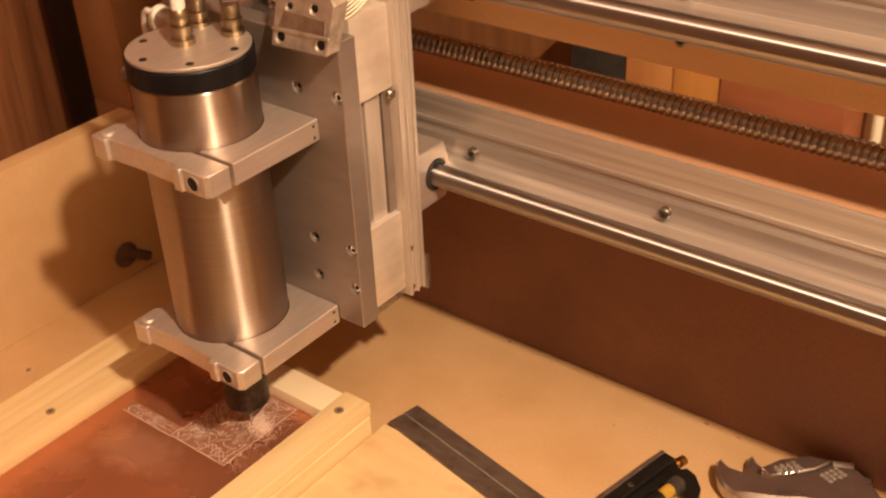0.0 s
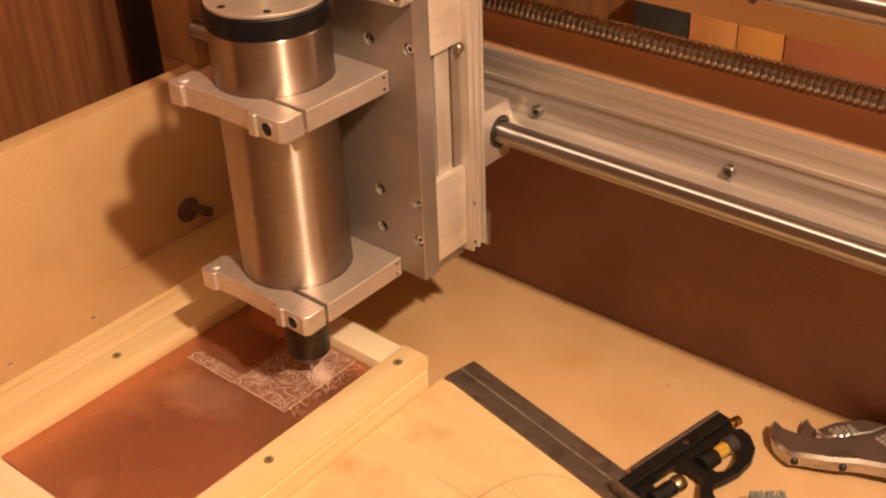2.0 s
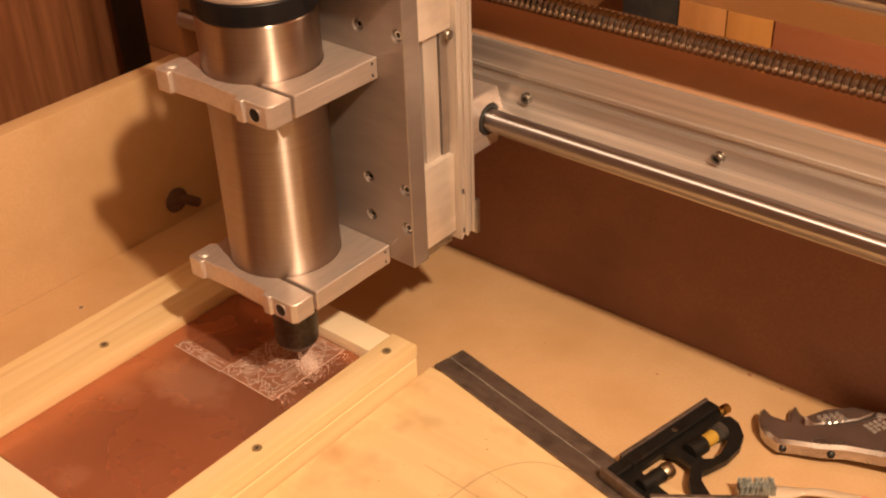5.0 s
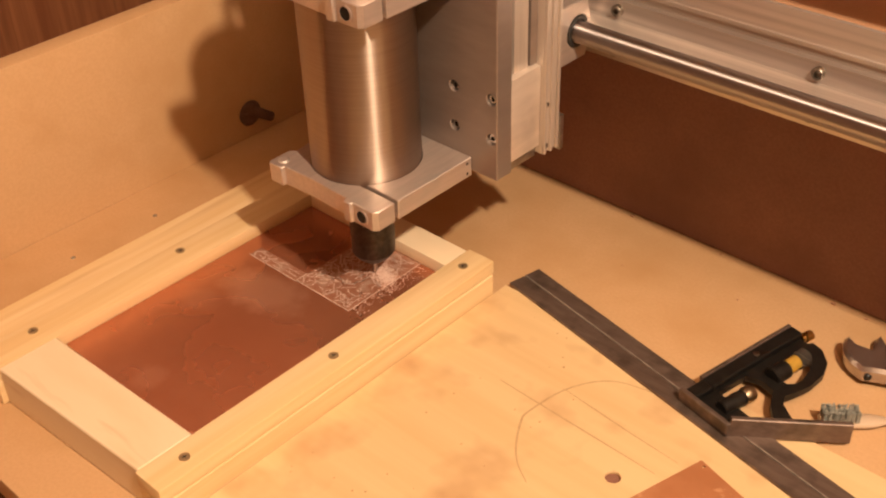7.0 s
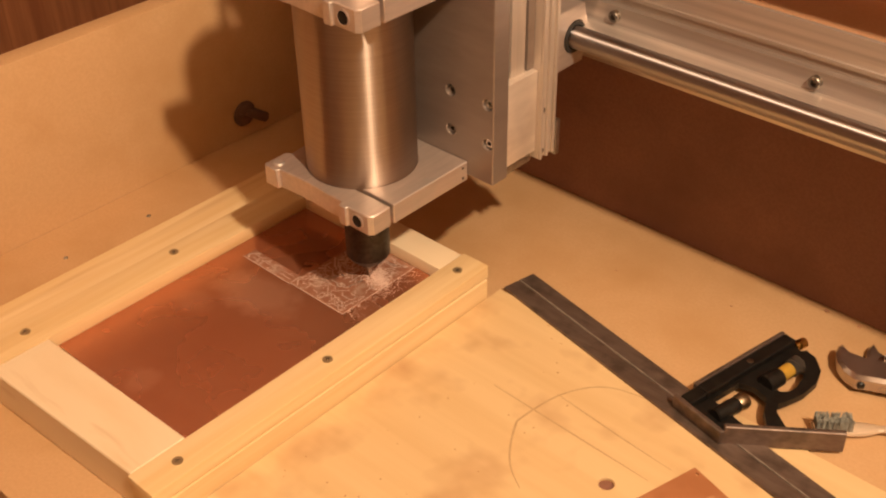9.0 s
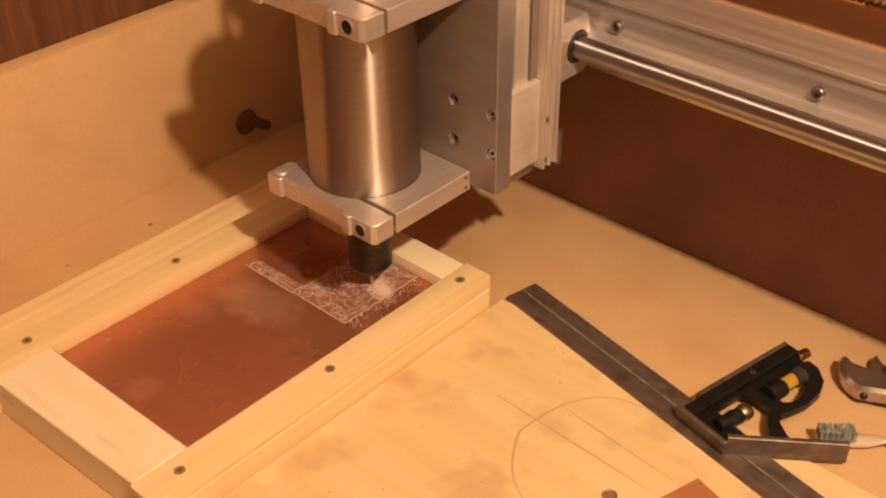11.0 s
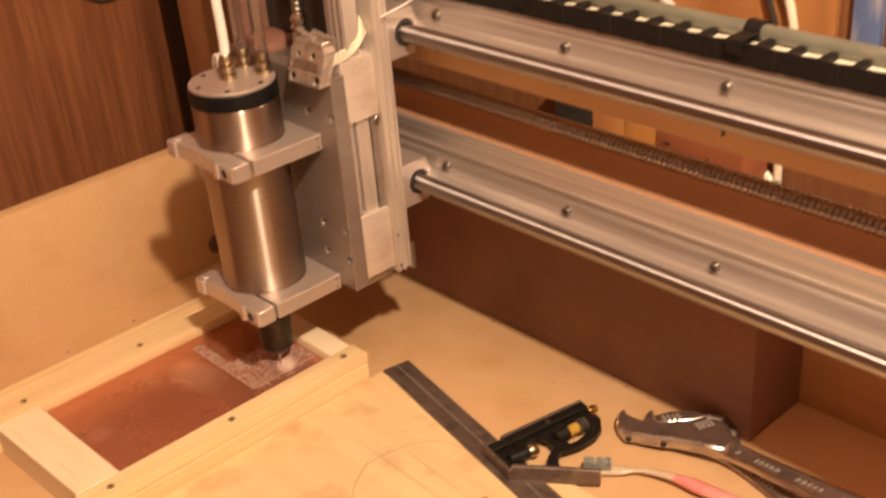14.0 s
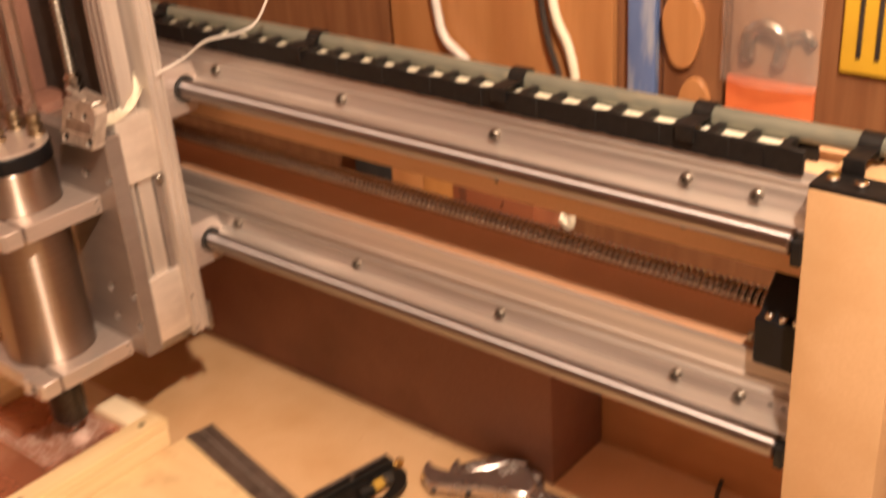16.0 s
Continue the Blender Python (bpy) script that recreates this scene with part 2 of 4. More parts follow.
BRASS = surface("brass", (0.46, 0.38, 0.27), (0.38, 0.30, 0.19), 0.36, 1.0, scale=(140, 140, 140), stain=((0.42, 0.25, 0.09), 60, 0.55, 0.8))
BRASS_RICH = surface("yellow_brass", (0.68, 0.42, 0.12), (0.55, 0.32, 0.08), 0.3, 1.0, scale=(140, 140, 140))
WHITE = surface("white_plastic", (0.78, 0.75, 0.70), (0.72, 0.68, 0.62), 0.4, scale=(60, 60, 60))
OFFWHITE = surface("yellowed_strip", (0.90, 0.86, 0.70), (0.82, 0.76, 0.58), 0.3, scale=(60, 60, 60))
HOSE_GREEN = surface("grey_green_hose", (0.135, 0.138, 0.112), (0.18, 0.178, 0.14), 0.24, scale=(20, 90, 90), stain=((0.28, 0.235, 0.16), (16, 40, 40), 0.55, 0.75), spec=0.6)
CLEAR = clear("clear_tube", (0.88, 0.80, 0.70), 0.06, 0.95, 1.12)
VIAL = clear("yellow_vial", (0.78, 0.50, 0.09), 0.1, 0.45)
FILM = surface("clear_film", (0.9, 0.86, 0.82), (0.85, 0.80, 0.75), 0.08, scale=(60, 60, 60), rough_var=0.04)
FILM.node_tree.nodes["Principled BSDF"].inputs["Alpha"].default_value = 0.16
BRISTLE = surface("grey_bristles", (0.42, 0.44, 0.40), (0.30, 0.31, 0.28), 0.7, scale=(300, 300, 300), bump=0.4)
PALE_HANDLE = surface("pale_translucent_plastic", (0.58, 0.46, 0.34), (0.52, 0.40, 0.28), 0.3, scale=(40, 40, 40))
PINK = surface("pink_rubber", (0.60, 0.20, 0.19), (0.66, 0.30, 0.27), 0.4, scale=(60, 60, 60))
# whitish streaks in the colour stand for highlights on the blue plastic
BLUE = surface("blue_plastic", (0.13, 0.20, 0.44), (0.17, 0.25, 0.50), 0.3, scale=(30, 30, 9), stain=((0.48, 0.50, 0.56), (50, 50, 10), 0.48, 0.66))
ORANGE = surface("orange_card", (0.75, 0.20, 0.06), (0.68, 0.16, 0.05), 0.45, scale=(40, 40, 40))
YELLOW = surface("yellow_card", (0.80, 0.50, 0.03), (0.74, 0.45, 0.03), 0.45, scale=(40, 40, 40))
THREAD = surface("dark_thread_steel", (0.40, 0.36, 0.335), (0.33, 0.295, 0.275), 0.20, 1.0, scale=(60, 200, 200))
WIRE_DARK = surface("dark_wire", (0.03, 0.025, 0.022), (0.05, 0.04, 0.035), 0.5)


# ---- builders ----
HOME = {}


def box(x0, x1, y0, y1, z0, z1, bevel=0.0, seg=2, bm=None):
    own = bmesh.new()
    bmesh.ops.create_cube(own, size=1)
    for v in own.verts:
        v.co = Vector(((x0 + x1) / 2 + v.co.x * (x1 - x0), (y0 + y1) / 2 + v.co.y * (y1 - y0), (z0 + z1) / 2 + v.co.z * (z1 - z0)))
    if bevel:
        bmesh.ops.bevel(own, geom=own.edges[:], offset=bevel, segments=seg, affect="EDGES", profile=0.6)
    return join(bm, own)


def join(bm, own):
    if bm is None:
        return own
    tmp = bpy.data.meshes.new("tmp")
    own.to_mesh(tmp)
    own.free()
    bm.from_mesh(tmp)
    bpy.data.meshes.remove(tmp)
    return bm


def lathe(p0, p1, profile, seg=40, bm=None):
    """A turned body from p0 towards p1: profile holds (share of the way, radius)."""
    own = bmesh.new()
    a, d = Vector(p0), Vector(p1) - Vector(p0)
    q = d.to_track_quat("Z", "Y")
    rings = []
    for s, r in profile:
        rings.append([own.verts.new(a + d * s + q @ Vector((r * math.cos(k * math.tau / seg), r * math.sin(k * math.tau / seg), 0))) for k in range(seg)])
    for u, w in zip(rings, rings[1:]):
        for k in range(seg):
            own.faces.new((u[k], u[(k + 1) % seg], w[(k + 1) % seg], w[k]))
    own.faces.new(rings[0][::-1])
    own.faces.new(rings[-1])
    return join(bm, own)


def rod(p0, p1, r, seg=32, soft=0.0008, bm=None):
    n = (Vector(p1) - Vector(p0)).length
    e = min(soft / n, 0.3)
    return lathe(p0, p1, [(0, r - min(soft, r * 0.4)), (e, r), (1 - e, r), (1, r - min(soft, r * 0.4))], seg, bm)


def smooth_line(points, steps=8):
    pts = [Vector(p) for p in points]
    pts = [2 * pts[0] - pts[1]] + pts + [2 * pts[-1] - pts[-2]]
    out = []
    for a, b, c, d in zip(pts, pts[1:], pts[2:], pts[3:]):
        for k in range(steps):
            t = k / steps
            out.append(0.5 * (2 * b + (c - a) * t + (2 * a - 5 * b + 4 * c - d) * t * t + (3 * b - a - 3 * c + d) * t ** 3))
    return out + [pts[-2]]


def sweep(points, r, seg=10, steps=8, bm=None, radii=None, flat=1.0):
    """A round (or flattened) cord through the points."""
    line = smooth_line(points, steps)
    own = bmesh.new()
    rings = []
    for k, p in enumerate(line):
        d = (line[min(k + 1, len(line) - 1)] - line[max(k - 1, 0)]).normalized()
        side = d.cross(Vector((0, 0, 1)))
        side = side.normalized() if side.length > 1e-4 else Vector((1, 0, 0))
        up = side.cross(d).normalized()
        rr = r if radii is None else np.interp(k / (len(line) - 1), *radii)
        rings.append([own.verts.new(p + side * (rr * math.cos(a)) + up * (rr * flat * math.sin(a))) for a in [j * math.tau / seg for j in range(seg)]])
    for u, w in zip(rings, rings[1:]):
        for j in range(seg):
            own.faces.new((u[j], u[(j + 1) % seg], w[(j + 1) % seg], w[j]))
    own.faces.new(rings[0][::-1])
    own.faces.new(rings[-1])
    bmesh.ops.recalc_face_normals(own, faces=own.faces)
    return join(bm, own)


def holed(outline, holes, w0, w1, put, seg=24, bevel=0.0, bm=None):
    """A flat plate between w0 and w1 with round holes right through: put(u, v, w) gives the place."""
    own = bmesh.new()
    loops = [outline] + [[(cx + r * math.cos(-k * math.tau / seg), cy + r * math.sin(-k * math.tau / seg)) for k in range(seg)] for cx, cy, r in holes]
    edges = []
    for lp in loops:
        vs = [own.verts.new((u, v, 0)) for u, v in lp]
        edges += [own.edges.new((vs[k], vs[(k + 1) % len(vs)])) for k in range(len(vs))]
    bmesh.ops.triangle_fill(own, edges=edges, use_beauty=True)
    ext = bmesh.ops.extrude_face_region(own, geom=own.faces[:])
    up = {g for g in ext["geom"] if isinstance(g, bmesh.types.BMVert)}
    for v in own.verts:
        v.co = put(v.co.x, v.co.y, w1 if v in up else w0)
    bmesh.ops.recalc_face_normals(own, faces=own.faces)
    if bevel:
        sharp = [e for e in own.edges if len(e.link_faces) == 2 and e.calc_face_angle(0) > 1.0]
        bmesh.ops.bevel(own, geom=sharp, offset=bevel, segments=1, affect="EDGES")
    return join(bm, own)


def finish(bm, name, material):
    for e in bm.edges:
        if len(e.link_faces) == 2:
            e.smooth = e.calc_face_angle(0) < 0.6
    for f in bm.faces:
        f.smooth = True
    me = bpy.data.meshes.new(name)
    bm.to_mesh(me)
    bm.free()
    me.materials.append(material)
    return me


def thing(name, at, label, category, group="", kind=""):
    e = new(name)
    e.location = at
    e.empty_display_size = 0.02
    HOME[e] = Vector(at)
    return tagged(e, label, category, group, kind)


def part(name, bm, material, parent, label=""):
    bmesh.ops.translate(bm, verts=bm.verts[:], vec=-HOME[parent])
    ob = new(name, finish(bm, name, material))
    ob.parent = parent
    HOME[ob] = HOME[parent]
    return tagged(ob, label)


def single(name, bm, material, label, category, at=(0, 0, 0), group="", kind=""):
    bmesh.ops.translate(bm, verts=bm.verts[:], vec=-Vector(at))
    ob = new(name, finish(bm, name, material))
    ob.location = at
    HOME[ob] = Vector(at)
    return tagged(ob, label, category, group, kind)


def hex_bolt(p, axis, r, h, parent, name="bolt", material=None, socket=True):
    """A cap screw: round head with a hexagon socket, standing along the axis."""
    p, axis = Vector(p), Vector(axis).normalized()
    top = p + axis * h
    bm = lathe(p, top, [(0, r), (0.85, r), (1, r * 0.86), (1, r * 0.5), (0.4, r * 0.45)], 16)
    return part(name, bm, material or SCREW, parent)


# ---- room ----
def room():
    single("floor", box(-0.62, 3.0, -2.4, 1.34, -0.95, -0.9), WALLWOOD, "brown wooden floor under the workbench", "floor", kind="structure")
    # ceiling, right and front wall: out of view, added to bounce fill light
    single("ceiling", box(-0.62, 3.0, -2.4, 1.34, 1.85, 1.9), PAINT, "unseen plain ceiling that bounces light", "ceiling", kind="structure")
    single("wall_right", box(2.95, 3.0, -2.4, 1.34, -0.9, 1.85), PAINT, "unseen plain wall that bounces light", "wall", kind="structure")
    single("wall_front", box(-0.6, 2.95, -2.4, -2.35, -0.9, 1.85), PAINT, "unseen plain wall that bounces light", "wall", kind="structure")
    single("wall_left", box(-0.55, VX, -2.35, 1.285, -0.9, 1.85), VENEER, "walnut veneer wall panelling with upright grain", "wall", kind="structure")
    single("wall_back", box(VX, 2.95, 1.285, 1.33, -0.9, 1.85), WALLWOOD, "brown wooden wall boards behind the machine", "wall", kind="structure")


VX = -0.49
room()


# ---- bench and bed ----
bench = thing("workbench", (0.1, 0.7, -0.9), "brown wooden workbench carrying the milling machine", "workbench")
part("tabletop", box(-0.48, 0.95, 0.30, 1.280, -0.14, -0.10, 0.003), WALLWOOD, bench)
for lx in (-0.38, 0.86):
    for ly in (0.36, 1.14):
        part("leg", box(lx - 0.04, lx + 0.04, ly - 0.04, ly + 0.04, -0.9, -0.14, 0.003), WALLWOOD, bench)

bed = thing("machine_bed", (0.1, 0.9, -0.10), "orange-brown fibreboard bed with raised board sides", "machine bed")
part("bed_board", box(-0.3175, 0.58, 0.575, 1.0835, -0.019, 0.0, 0.0005), MDF, bed)
part("rear_board", box(-0.3175, 0.58, 1.0837, 1.1615, -0.019, 0.0, 0.0006), REAR_BOARD, bed)
for by in (0.64, 0.9, 1.13):
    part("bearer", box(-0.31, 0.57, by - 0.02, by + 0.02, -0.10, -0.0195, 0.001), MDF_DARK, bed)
part("side_board", box(-0.337, -0.318, 0.30, 1.20, -0.10, 0.1525, 0.0012), MDF, bed)
part("back_board", box(-0.3175, 0.583, 1.162, 1.178, -0.10, 0.150, 0.001), BOARD_PALE, bed)
part("cross_block", box(-0.3175, 0.345, 1.0815, 1.161, 0.0005, 0.146, 0.0015), BLOCKWOOD, bed, "dark brown block fixed across the bed under the gantry")
nails = [(-0.275, 0.74), (-0.275, 0.82)]
for nx, ny in nails:
    part("nail", rod((nx, ny, -0.004), (nx, ny, 0.0006), 0.0022, 10), SCREW, bed)

for cx, cy, cr in [(0.032, 1.078, 0.0016), (0.212, 1.077, 0.0018), (0.238, 1.076, 0.0014), (0.116, 1.078, 0.0010), (0.156, 1.036, 0.0009), (0.066, 1.016, 0.0008), (0.296, 1.075, 0.0012)]:
    part("wood_chip", box(cx - cr, cx + cr, cy - cr * 0.6, cy + cr * 0.6, 0.0001, cr * 0.8, cr * 0.2, 1), BEAMWOOD, bed)

sheet_pts = [(0.0148, 0.580), (0.576, 0.580), (0.576, 0.936), (0.0148, 0.936)]
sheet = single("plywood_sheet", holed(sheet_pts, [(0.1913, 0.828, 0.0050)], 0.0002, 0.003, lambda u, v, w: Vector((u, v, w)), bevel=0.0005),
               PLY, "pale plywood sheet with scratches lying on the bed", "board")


def scratch(points, w, smooth=True):
    """A shallow scored line on the sheet."""
    line = smooth_line([(u, v, 0.0) for u, v in points], 10) if smooth else [Vector((u, v, 0)) for u, v in points]
    bm = bmesh.new()
    rows = []
    for k, q in enumerate(line):
        d = (line[min(k + 1, len(line) - 1)] - line[max(k - 1, 0)]).normalized()
        sd = Vector((-d.y, d.x, 0)) * w * (0.4 + 0.6 * math.sin(math.pi * (k + 0.5) / len(line)))
        rows.append([bm.verts.new(q + o + Vector((0, 0, z))) for o, z in ((-sd, 0.00302), (sd * 0, 0.00308), (sd, 0.00302))])
    for a, b in zip(rows, rows[1:]):
        for k in (0, 1):
            bm.faces.new((a[k], b[k], b[k + 1], a[k + 1]))
    part("scored_line", bm, SCORE, sheet)


scratch([(0.1541, 0.7893), (0.140, 0.798), (0.1291, 0.8096), (0.118, 0.828), (0.1155, 0.8395), (0.1219, 0.8744), (0.141, 0.900), (0.178, 0.910)], 0.0008)
scratch([(0.0814, 0.8506), (0.144, 0.8487), (0.2093, 0.847)], 0.0007)
scratch([(0.119, 0.8719), (0.150, 0.869), (0.1787, 0.8664), (0.215, 0.864)], 0.0006)

# dark disc stands in for the shade at the bottom of the hole
part("sheet_hole_shade", rod((0.1913, 0.828, 0.0001), (0.1913, 0.828, 0.0008), 0.0049, 20), BLOCKWOOD, sheet, "dark disc for the shade in the hole")


def crumbs():
    """Loose wood crumbs lying on the sheet."""
    rnd = random.Random(21)
    bm = bmesh.new()
    for _ in range(110):
        c = Vector((rnd.uniform(0.03, 0.50), rnd.uniform(0.60, 0.94), 0.0030))
        r = rnd.uniform(0.0003, 0.0010)
        ring = [bm.verts.new(c + Vector((r * rnd.uniform(0.7, 1.3) * math.cos(k * 1.2566), r * rnd.uniform(0.7, 1.3) * math.sin(k * 1.2566), 0))) for k in range(5)]
        top = bm.verts.new(c + Vector((r * rnd.uniform(-0.3, 0.3), r * rnd.uniform(-0.3, 0.3), r * 0.9)))
        for k in range(5):
            bm.faces.new((ring[k], ring[(k + 1) % 5], top))
    return bm


tagged(part("wood_crumbs", crumbs(), MDF, sheet, "loose wood crumbs"), kind="stuff")

# ---- work-holding frame ----
frame_box = thing("holding_frame", (-0.097, 0.787, 0), "pale pine frame screwed down round the copper board", "frame")
notched = [(-0.232, 0.6125), (-0.1597, 0.6125), (-0.1597, 0.6664), (-0.0110, 0.6664), (-0.0110, 0.6222), (0.0142, 0.6222), (0.0142, 0.922), (-0.232, 0.922)]
part("base_board", holed(notched, [], 0.0003, 0.0195, lambda u, v, w: Vector((u, v, w)), bevel=0.0006), PINE_Y, frame_box)
part("side_rail", box(-0.1872, -0.1597, 0.6125, 0.924, 0.0198, 0.0312, 0.0012), PINE_Y, frame_box)
part("side_rail", box(-0.0108, 0.0136, 0.6215, 0.9235, 0.0198, 0.0312, 0.0012), PINE_Y, frame_box)
cross = [(-0.1593, 0.6165), (-0.0112, 0.6238), (-0.0112, 0.6645), (-0.1593, 0.6600)]
part("cross_rail", holed(cross, [], 0.0003, 0.0308, lambda u, v, w: Vector((u, v, w)), bevel=0.0008), PINE_X, frame_box)
part("cross_rail", box(-0.1593, -0.0112, 0.8965, 0.921, 0.0198, 0.0306, 0.0008), PINE_X, frame_box)
for sx, sy in [(-0.1768, 0.653), (-0.1768, 0.779), (-0.1768, 0.905), (0.0018, 0.649), (0.0016, 0.7722), (0.0003, 0.9038)]:
    sc = part("screw", lathe((sx, sy, 0.027), (sx, sy, 0.0315), [(0, 0.0012), (0.6, 0.0036), (1, 0.0036), (1, 0.0011), (0.7, 0.0009)], 14), WOODSCREW, frame_box)
    part("slot", box(sx - 0.0017, sx + 0.0017, sy - 0.0003, sy + 0.0003, 0.03135, 0.0316, bm=box(sx - 0.0003, sx + 0.0003, sy - 0.0017, sy + 0.0017, 0.03135, 0.03162)), WIRE_DARK, sc)

# ---- copper board and its engraving ----
blank = thing("copper_board", (-0.097, 0.788, 0.018), "brown copper-clad board with a half-engraved maze of tracks", "circuit board")
part("board", box(-0.1594, -0.0111, 0.6662, 0.8962, 0.0197, 0.0206, 0.0002), COPPER, blank)
def engraving():
    """Isolation tracks milled in an L-shaped field: paths that wander over a grid with square and slanted turns."""
    rnd = random.Random(4)
    bm = bmesh.new()

    def stroke(a, b, w):
        a, b = Vector((a[0], a[1], 0.0207)), Vector((b[0], b[1], 0.0207))
        d = (b - a).normalized()
        sd = Vector((-d.y, d.x, 0)) * w
        vs = [bm.verts.new(q) for q in (a - sd - d * w, b - sd + d * w, b + sd + d * w, a + sd - d * w)]
        vt = [bm.verts.new(v.co + Vector((0, 0, 0.00012))) for v in vs]
        bm.faces.new(vt)
        for k in range(4):
            bm.faces.new((vs[k], vs[(k + 1) % 4], vt[(k + 1) % 4], vt[k]))

    turns = [(1, 0), (1, 1), (0, 1), (-1, 1), (-1, 0), (-1, -1), (0, -1), (1, -1)]
    for x0, x1, y0, y1 in FIELDS:
        for p, q in (((x0, y0), (x1, y0)), ((x1, y0), (x1, y1))):
            stroke(p, q, 0.00034)
        g = 0.0019
        nx, ny = int((x1 - x0) / g), int((y1 - y0) / g)
        used = set()
        for _ in range(nx * ny // 5):
            i, j, k = rnd.randrange(1, nx), rnd.randrange(1, ny), rnd.randrange(8)
            w = rnd.choice((0.00026, 0.00032, 0.00042, 0.00060))
            for _ in range(rnd.randrange(3, 12)):
                if rnd.random() < 0.35:
                    k = (k + rnd.choice((-1, 1))) % 8
                a, b = i + turns[k][0], j + turns[k][1]
                if (a, b) in used or not (0 < a < nx and 0 < b < ny):
                    break
                used.add((a, b))
                stroke((x0 + i * g, y0 + j * g), (x0 + a * g, y0 + b * g), w)
                i, j = a, b
    return bm


FIELDS = [(-0.145, -0.0922, 0.8195, 0.8310), (-0.092, -0.036, 0.8205, 0.8955)]
for x0, x1, y0, y1 in FIELDS:
    part("milled_field", box(x0, x1, y0, y1, 0.0206, 0.02068), MILLED, blank, "pale milled copper")
tagged(part("engraving", engraving(), DUST, blank, "fine pale engraved tracks"), kind="stuff")


def dust():
    rnd = random.Random(9)
    bm = bmesh.new()
    for n in range(2000):
        if n < 1700:
            x, y = -0.047 + rnd.gauss(0, 0.0065), 0.868 + rnd.gauss(0, 0.0045)
            y -= (x + 0.047) * 0.35
        else:
            x, y = -0.036 + abs(rnd.gauss(0, 0.007)), rnd.uniform(0.822, 0.893)
        if not (-0.155 < x < -0.014 and 0.79 < y < 0.893):
            continue
        a, s = rnd.uniform(0, math.tau), rnd.uniform(0.0002, 0.0006)
        c = Vector((x, y, 0.0207))
        vs = [bm.verts.new(c + Vector((s * math.cos(k * 2.1 + a), s * math.sin(k * 2.1 + a), 0))) for k in range(3)]
        top = bm.verts.new(c + Vector((0, 0, s)))
        for k in range(3):
            bm.faces.new((vs[k], vs[(k + 1) % 3], top))
    return bm


tagged(part("milling_dust", dust(), DUST, blank, "pale milling dust round the cutter"), kind="stuff")
part("sawtooth_scratch", box(-0.034, -0.016, 0.845, 0.8462, 0.0206, 0.02068), COPPER_PALE, blank)

# ---- gantry ----
YF = 1.0278          # front of the beams
gantry = thing("gantry", (0.15, 1.06, -0.10), "aluminium-faced gantry with round steel rails between fibreboard uprights", "machine gantry")
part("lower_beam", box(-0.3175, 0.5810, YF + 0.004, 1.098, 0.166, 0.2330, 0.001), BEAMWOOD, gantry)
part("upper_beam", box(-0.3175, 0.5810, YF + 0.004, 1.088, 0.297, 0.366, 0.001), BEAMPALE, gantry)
part("face_plate", box(-0.3175, 0.5810, YF, YF + 0.0038, 0.163, 0.2375, 0.0006), ALU_X, gantry, "dull drawn aluminium face plate")
part("face_plate", box(-0.3175, 0.5810, YF, YF + 0.0038, 0.3170, 0.368, 0.0006), ALU_X, gantry, "dull drawn aluminium face plate")
part("upright", box(0.5815, 0.6385, 1.000, 1.088, -0.0995, 0.372, 0.0015), MDF, gantry, "thick fibreboard upright")
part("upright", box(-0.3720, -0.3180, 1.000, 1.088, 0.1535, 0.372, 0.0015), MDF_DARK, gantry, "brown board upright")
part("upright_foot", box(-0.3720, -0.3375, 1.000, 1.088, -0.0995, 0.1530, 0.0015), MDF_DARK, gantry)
# black box fills the gap between upright and veneer wall
part("gap_box_black", box(-0.4660, -0.3730, 1.030, 1.080, -0.0995, 0.372, 0.0015), CHAINBLACK, gantry, "black box filling the gap beside the upright")


cover = part("top_cover", box(0.5818, 0.6380, 1.0005, 1.024, 0.3722, 0.3752, 0.0008), CHAINBLACK, gantry, "black cover strip with bright bolts")
for bx in (0.592, 0.608, 0.627):
    part("bolt", rod((bx, 1.010, 0.3750), (bx, 1.010, 0.3785), 0.0042, 14), TOOL, cover)


def rail(z, first, count, low):
    """A supported round rail: drawn foot, waist and shaft, with bolts along the upper flange."""
    prof = [(0.000, -low), (0.0055, -low), (0.0065, -0.0085), (0.0165, -0.0048), (0.0175, -0.0030), (0.0175, 0.0030), (0.0165, 0.0048), (0.0065, 0.0085), (0.0055, 0.0215), (0.0, 0.0215)]
    bm = bmesh.new()
    ends = []
    for x in (-0.317, 0.5805):
        ends.append([bm.verts.new((x, YF - 0.0003 - d, z + h)) for d, h in prof])
    n = len(prof)
    for k in range(n):
        bm.faces.new((ends[0][k], ends[0][(k + 1) % n], ends[1][(k + 1) % n], ends[1][k]))
    bm.faces.new(ends[0][::-1]), bm.faces.new(ends[1])
    bmesh.ops.recalc_face_normals(bm, faces=bm.faces)
    r = part("support_rail", bm, ALU_X, gantry, "drawn aluminium rail support with a stepped flange")
    part("shaft", rod((-0.317, YF - 0.0253, z), (0.5750, YF - 0.0253, z), 0.008, 40), CHROME, r, "polished round steel shaft")
    for k in range(count):
        for s in (1, -1):
            hex_bolt((first + 0.15 * k, YF - 0.0060, z + 0.0150 * s), (0, -1, 0), 0.0042, 0.0042, r)
    hex_bolt((first + 0.15 * (count - 1) + 0.047, YF - 0.0060, z + 0.0150), (0, -1, 0), 0.0042, 0.0042, r)
    part("end_cap", box(0.5752, 0.5812, YF - 0.0295, YF - 0.0190, z - 0.0140, z + 0.0020, 0.0010), CHAINBLACK, r, "dark end bracket")


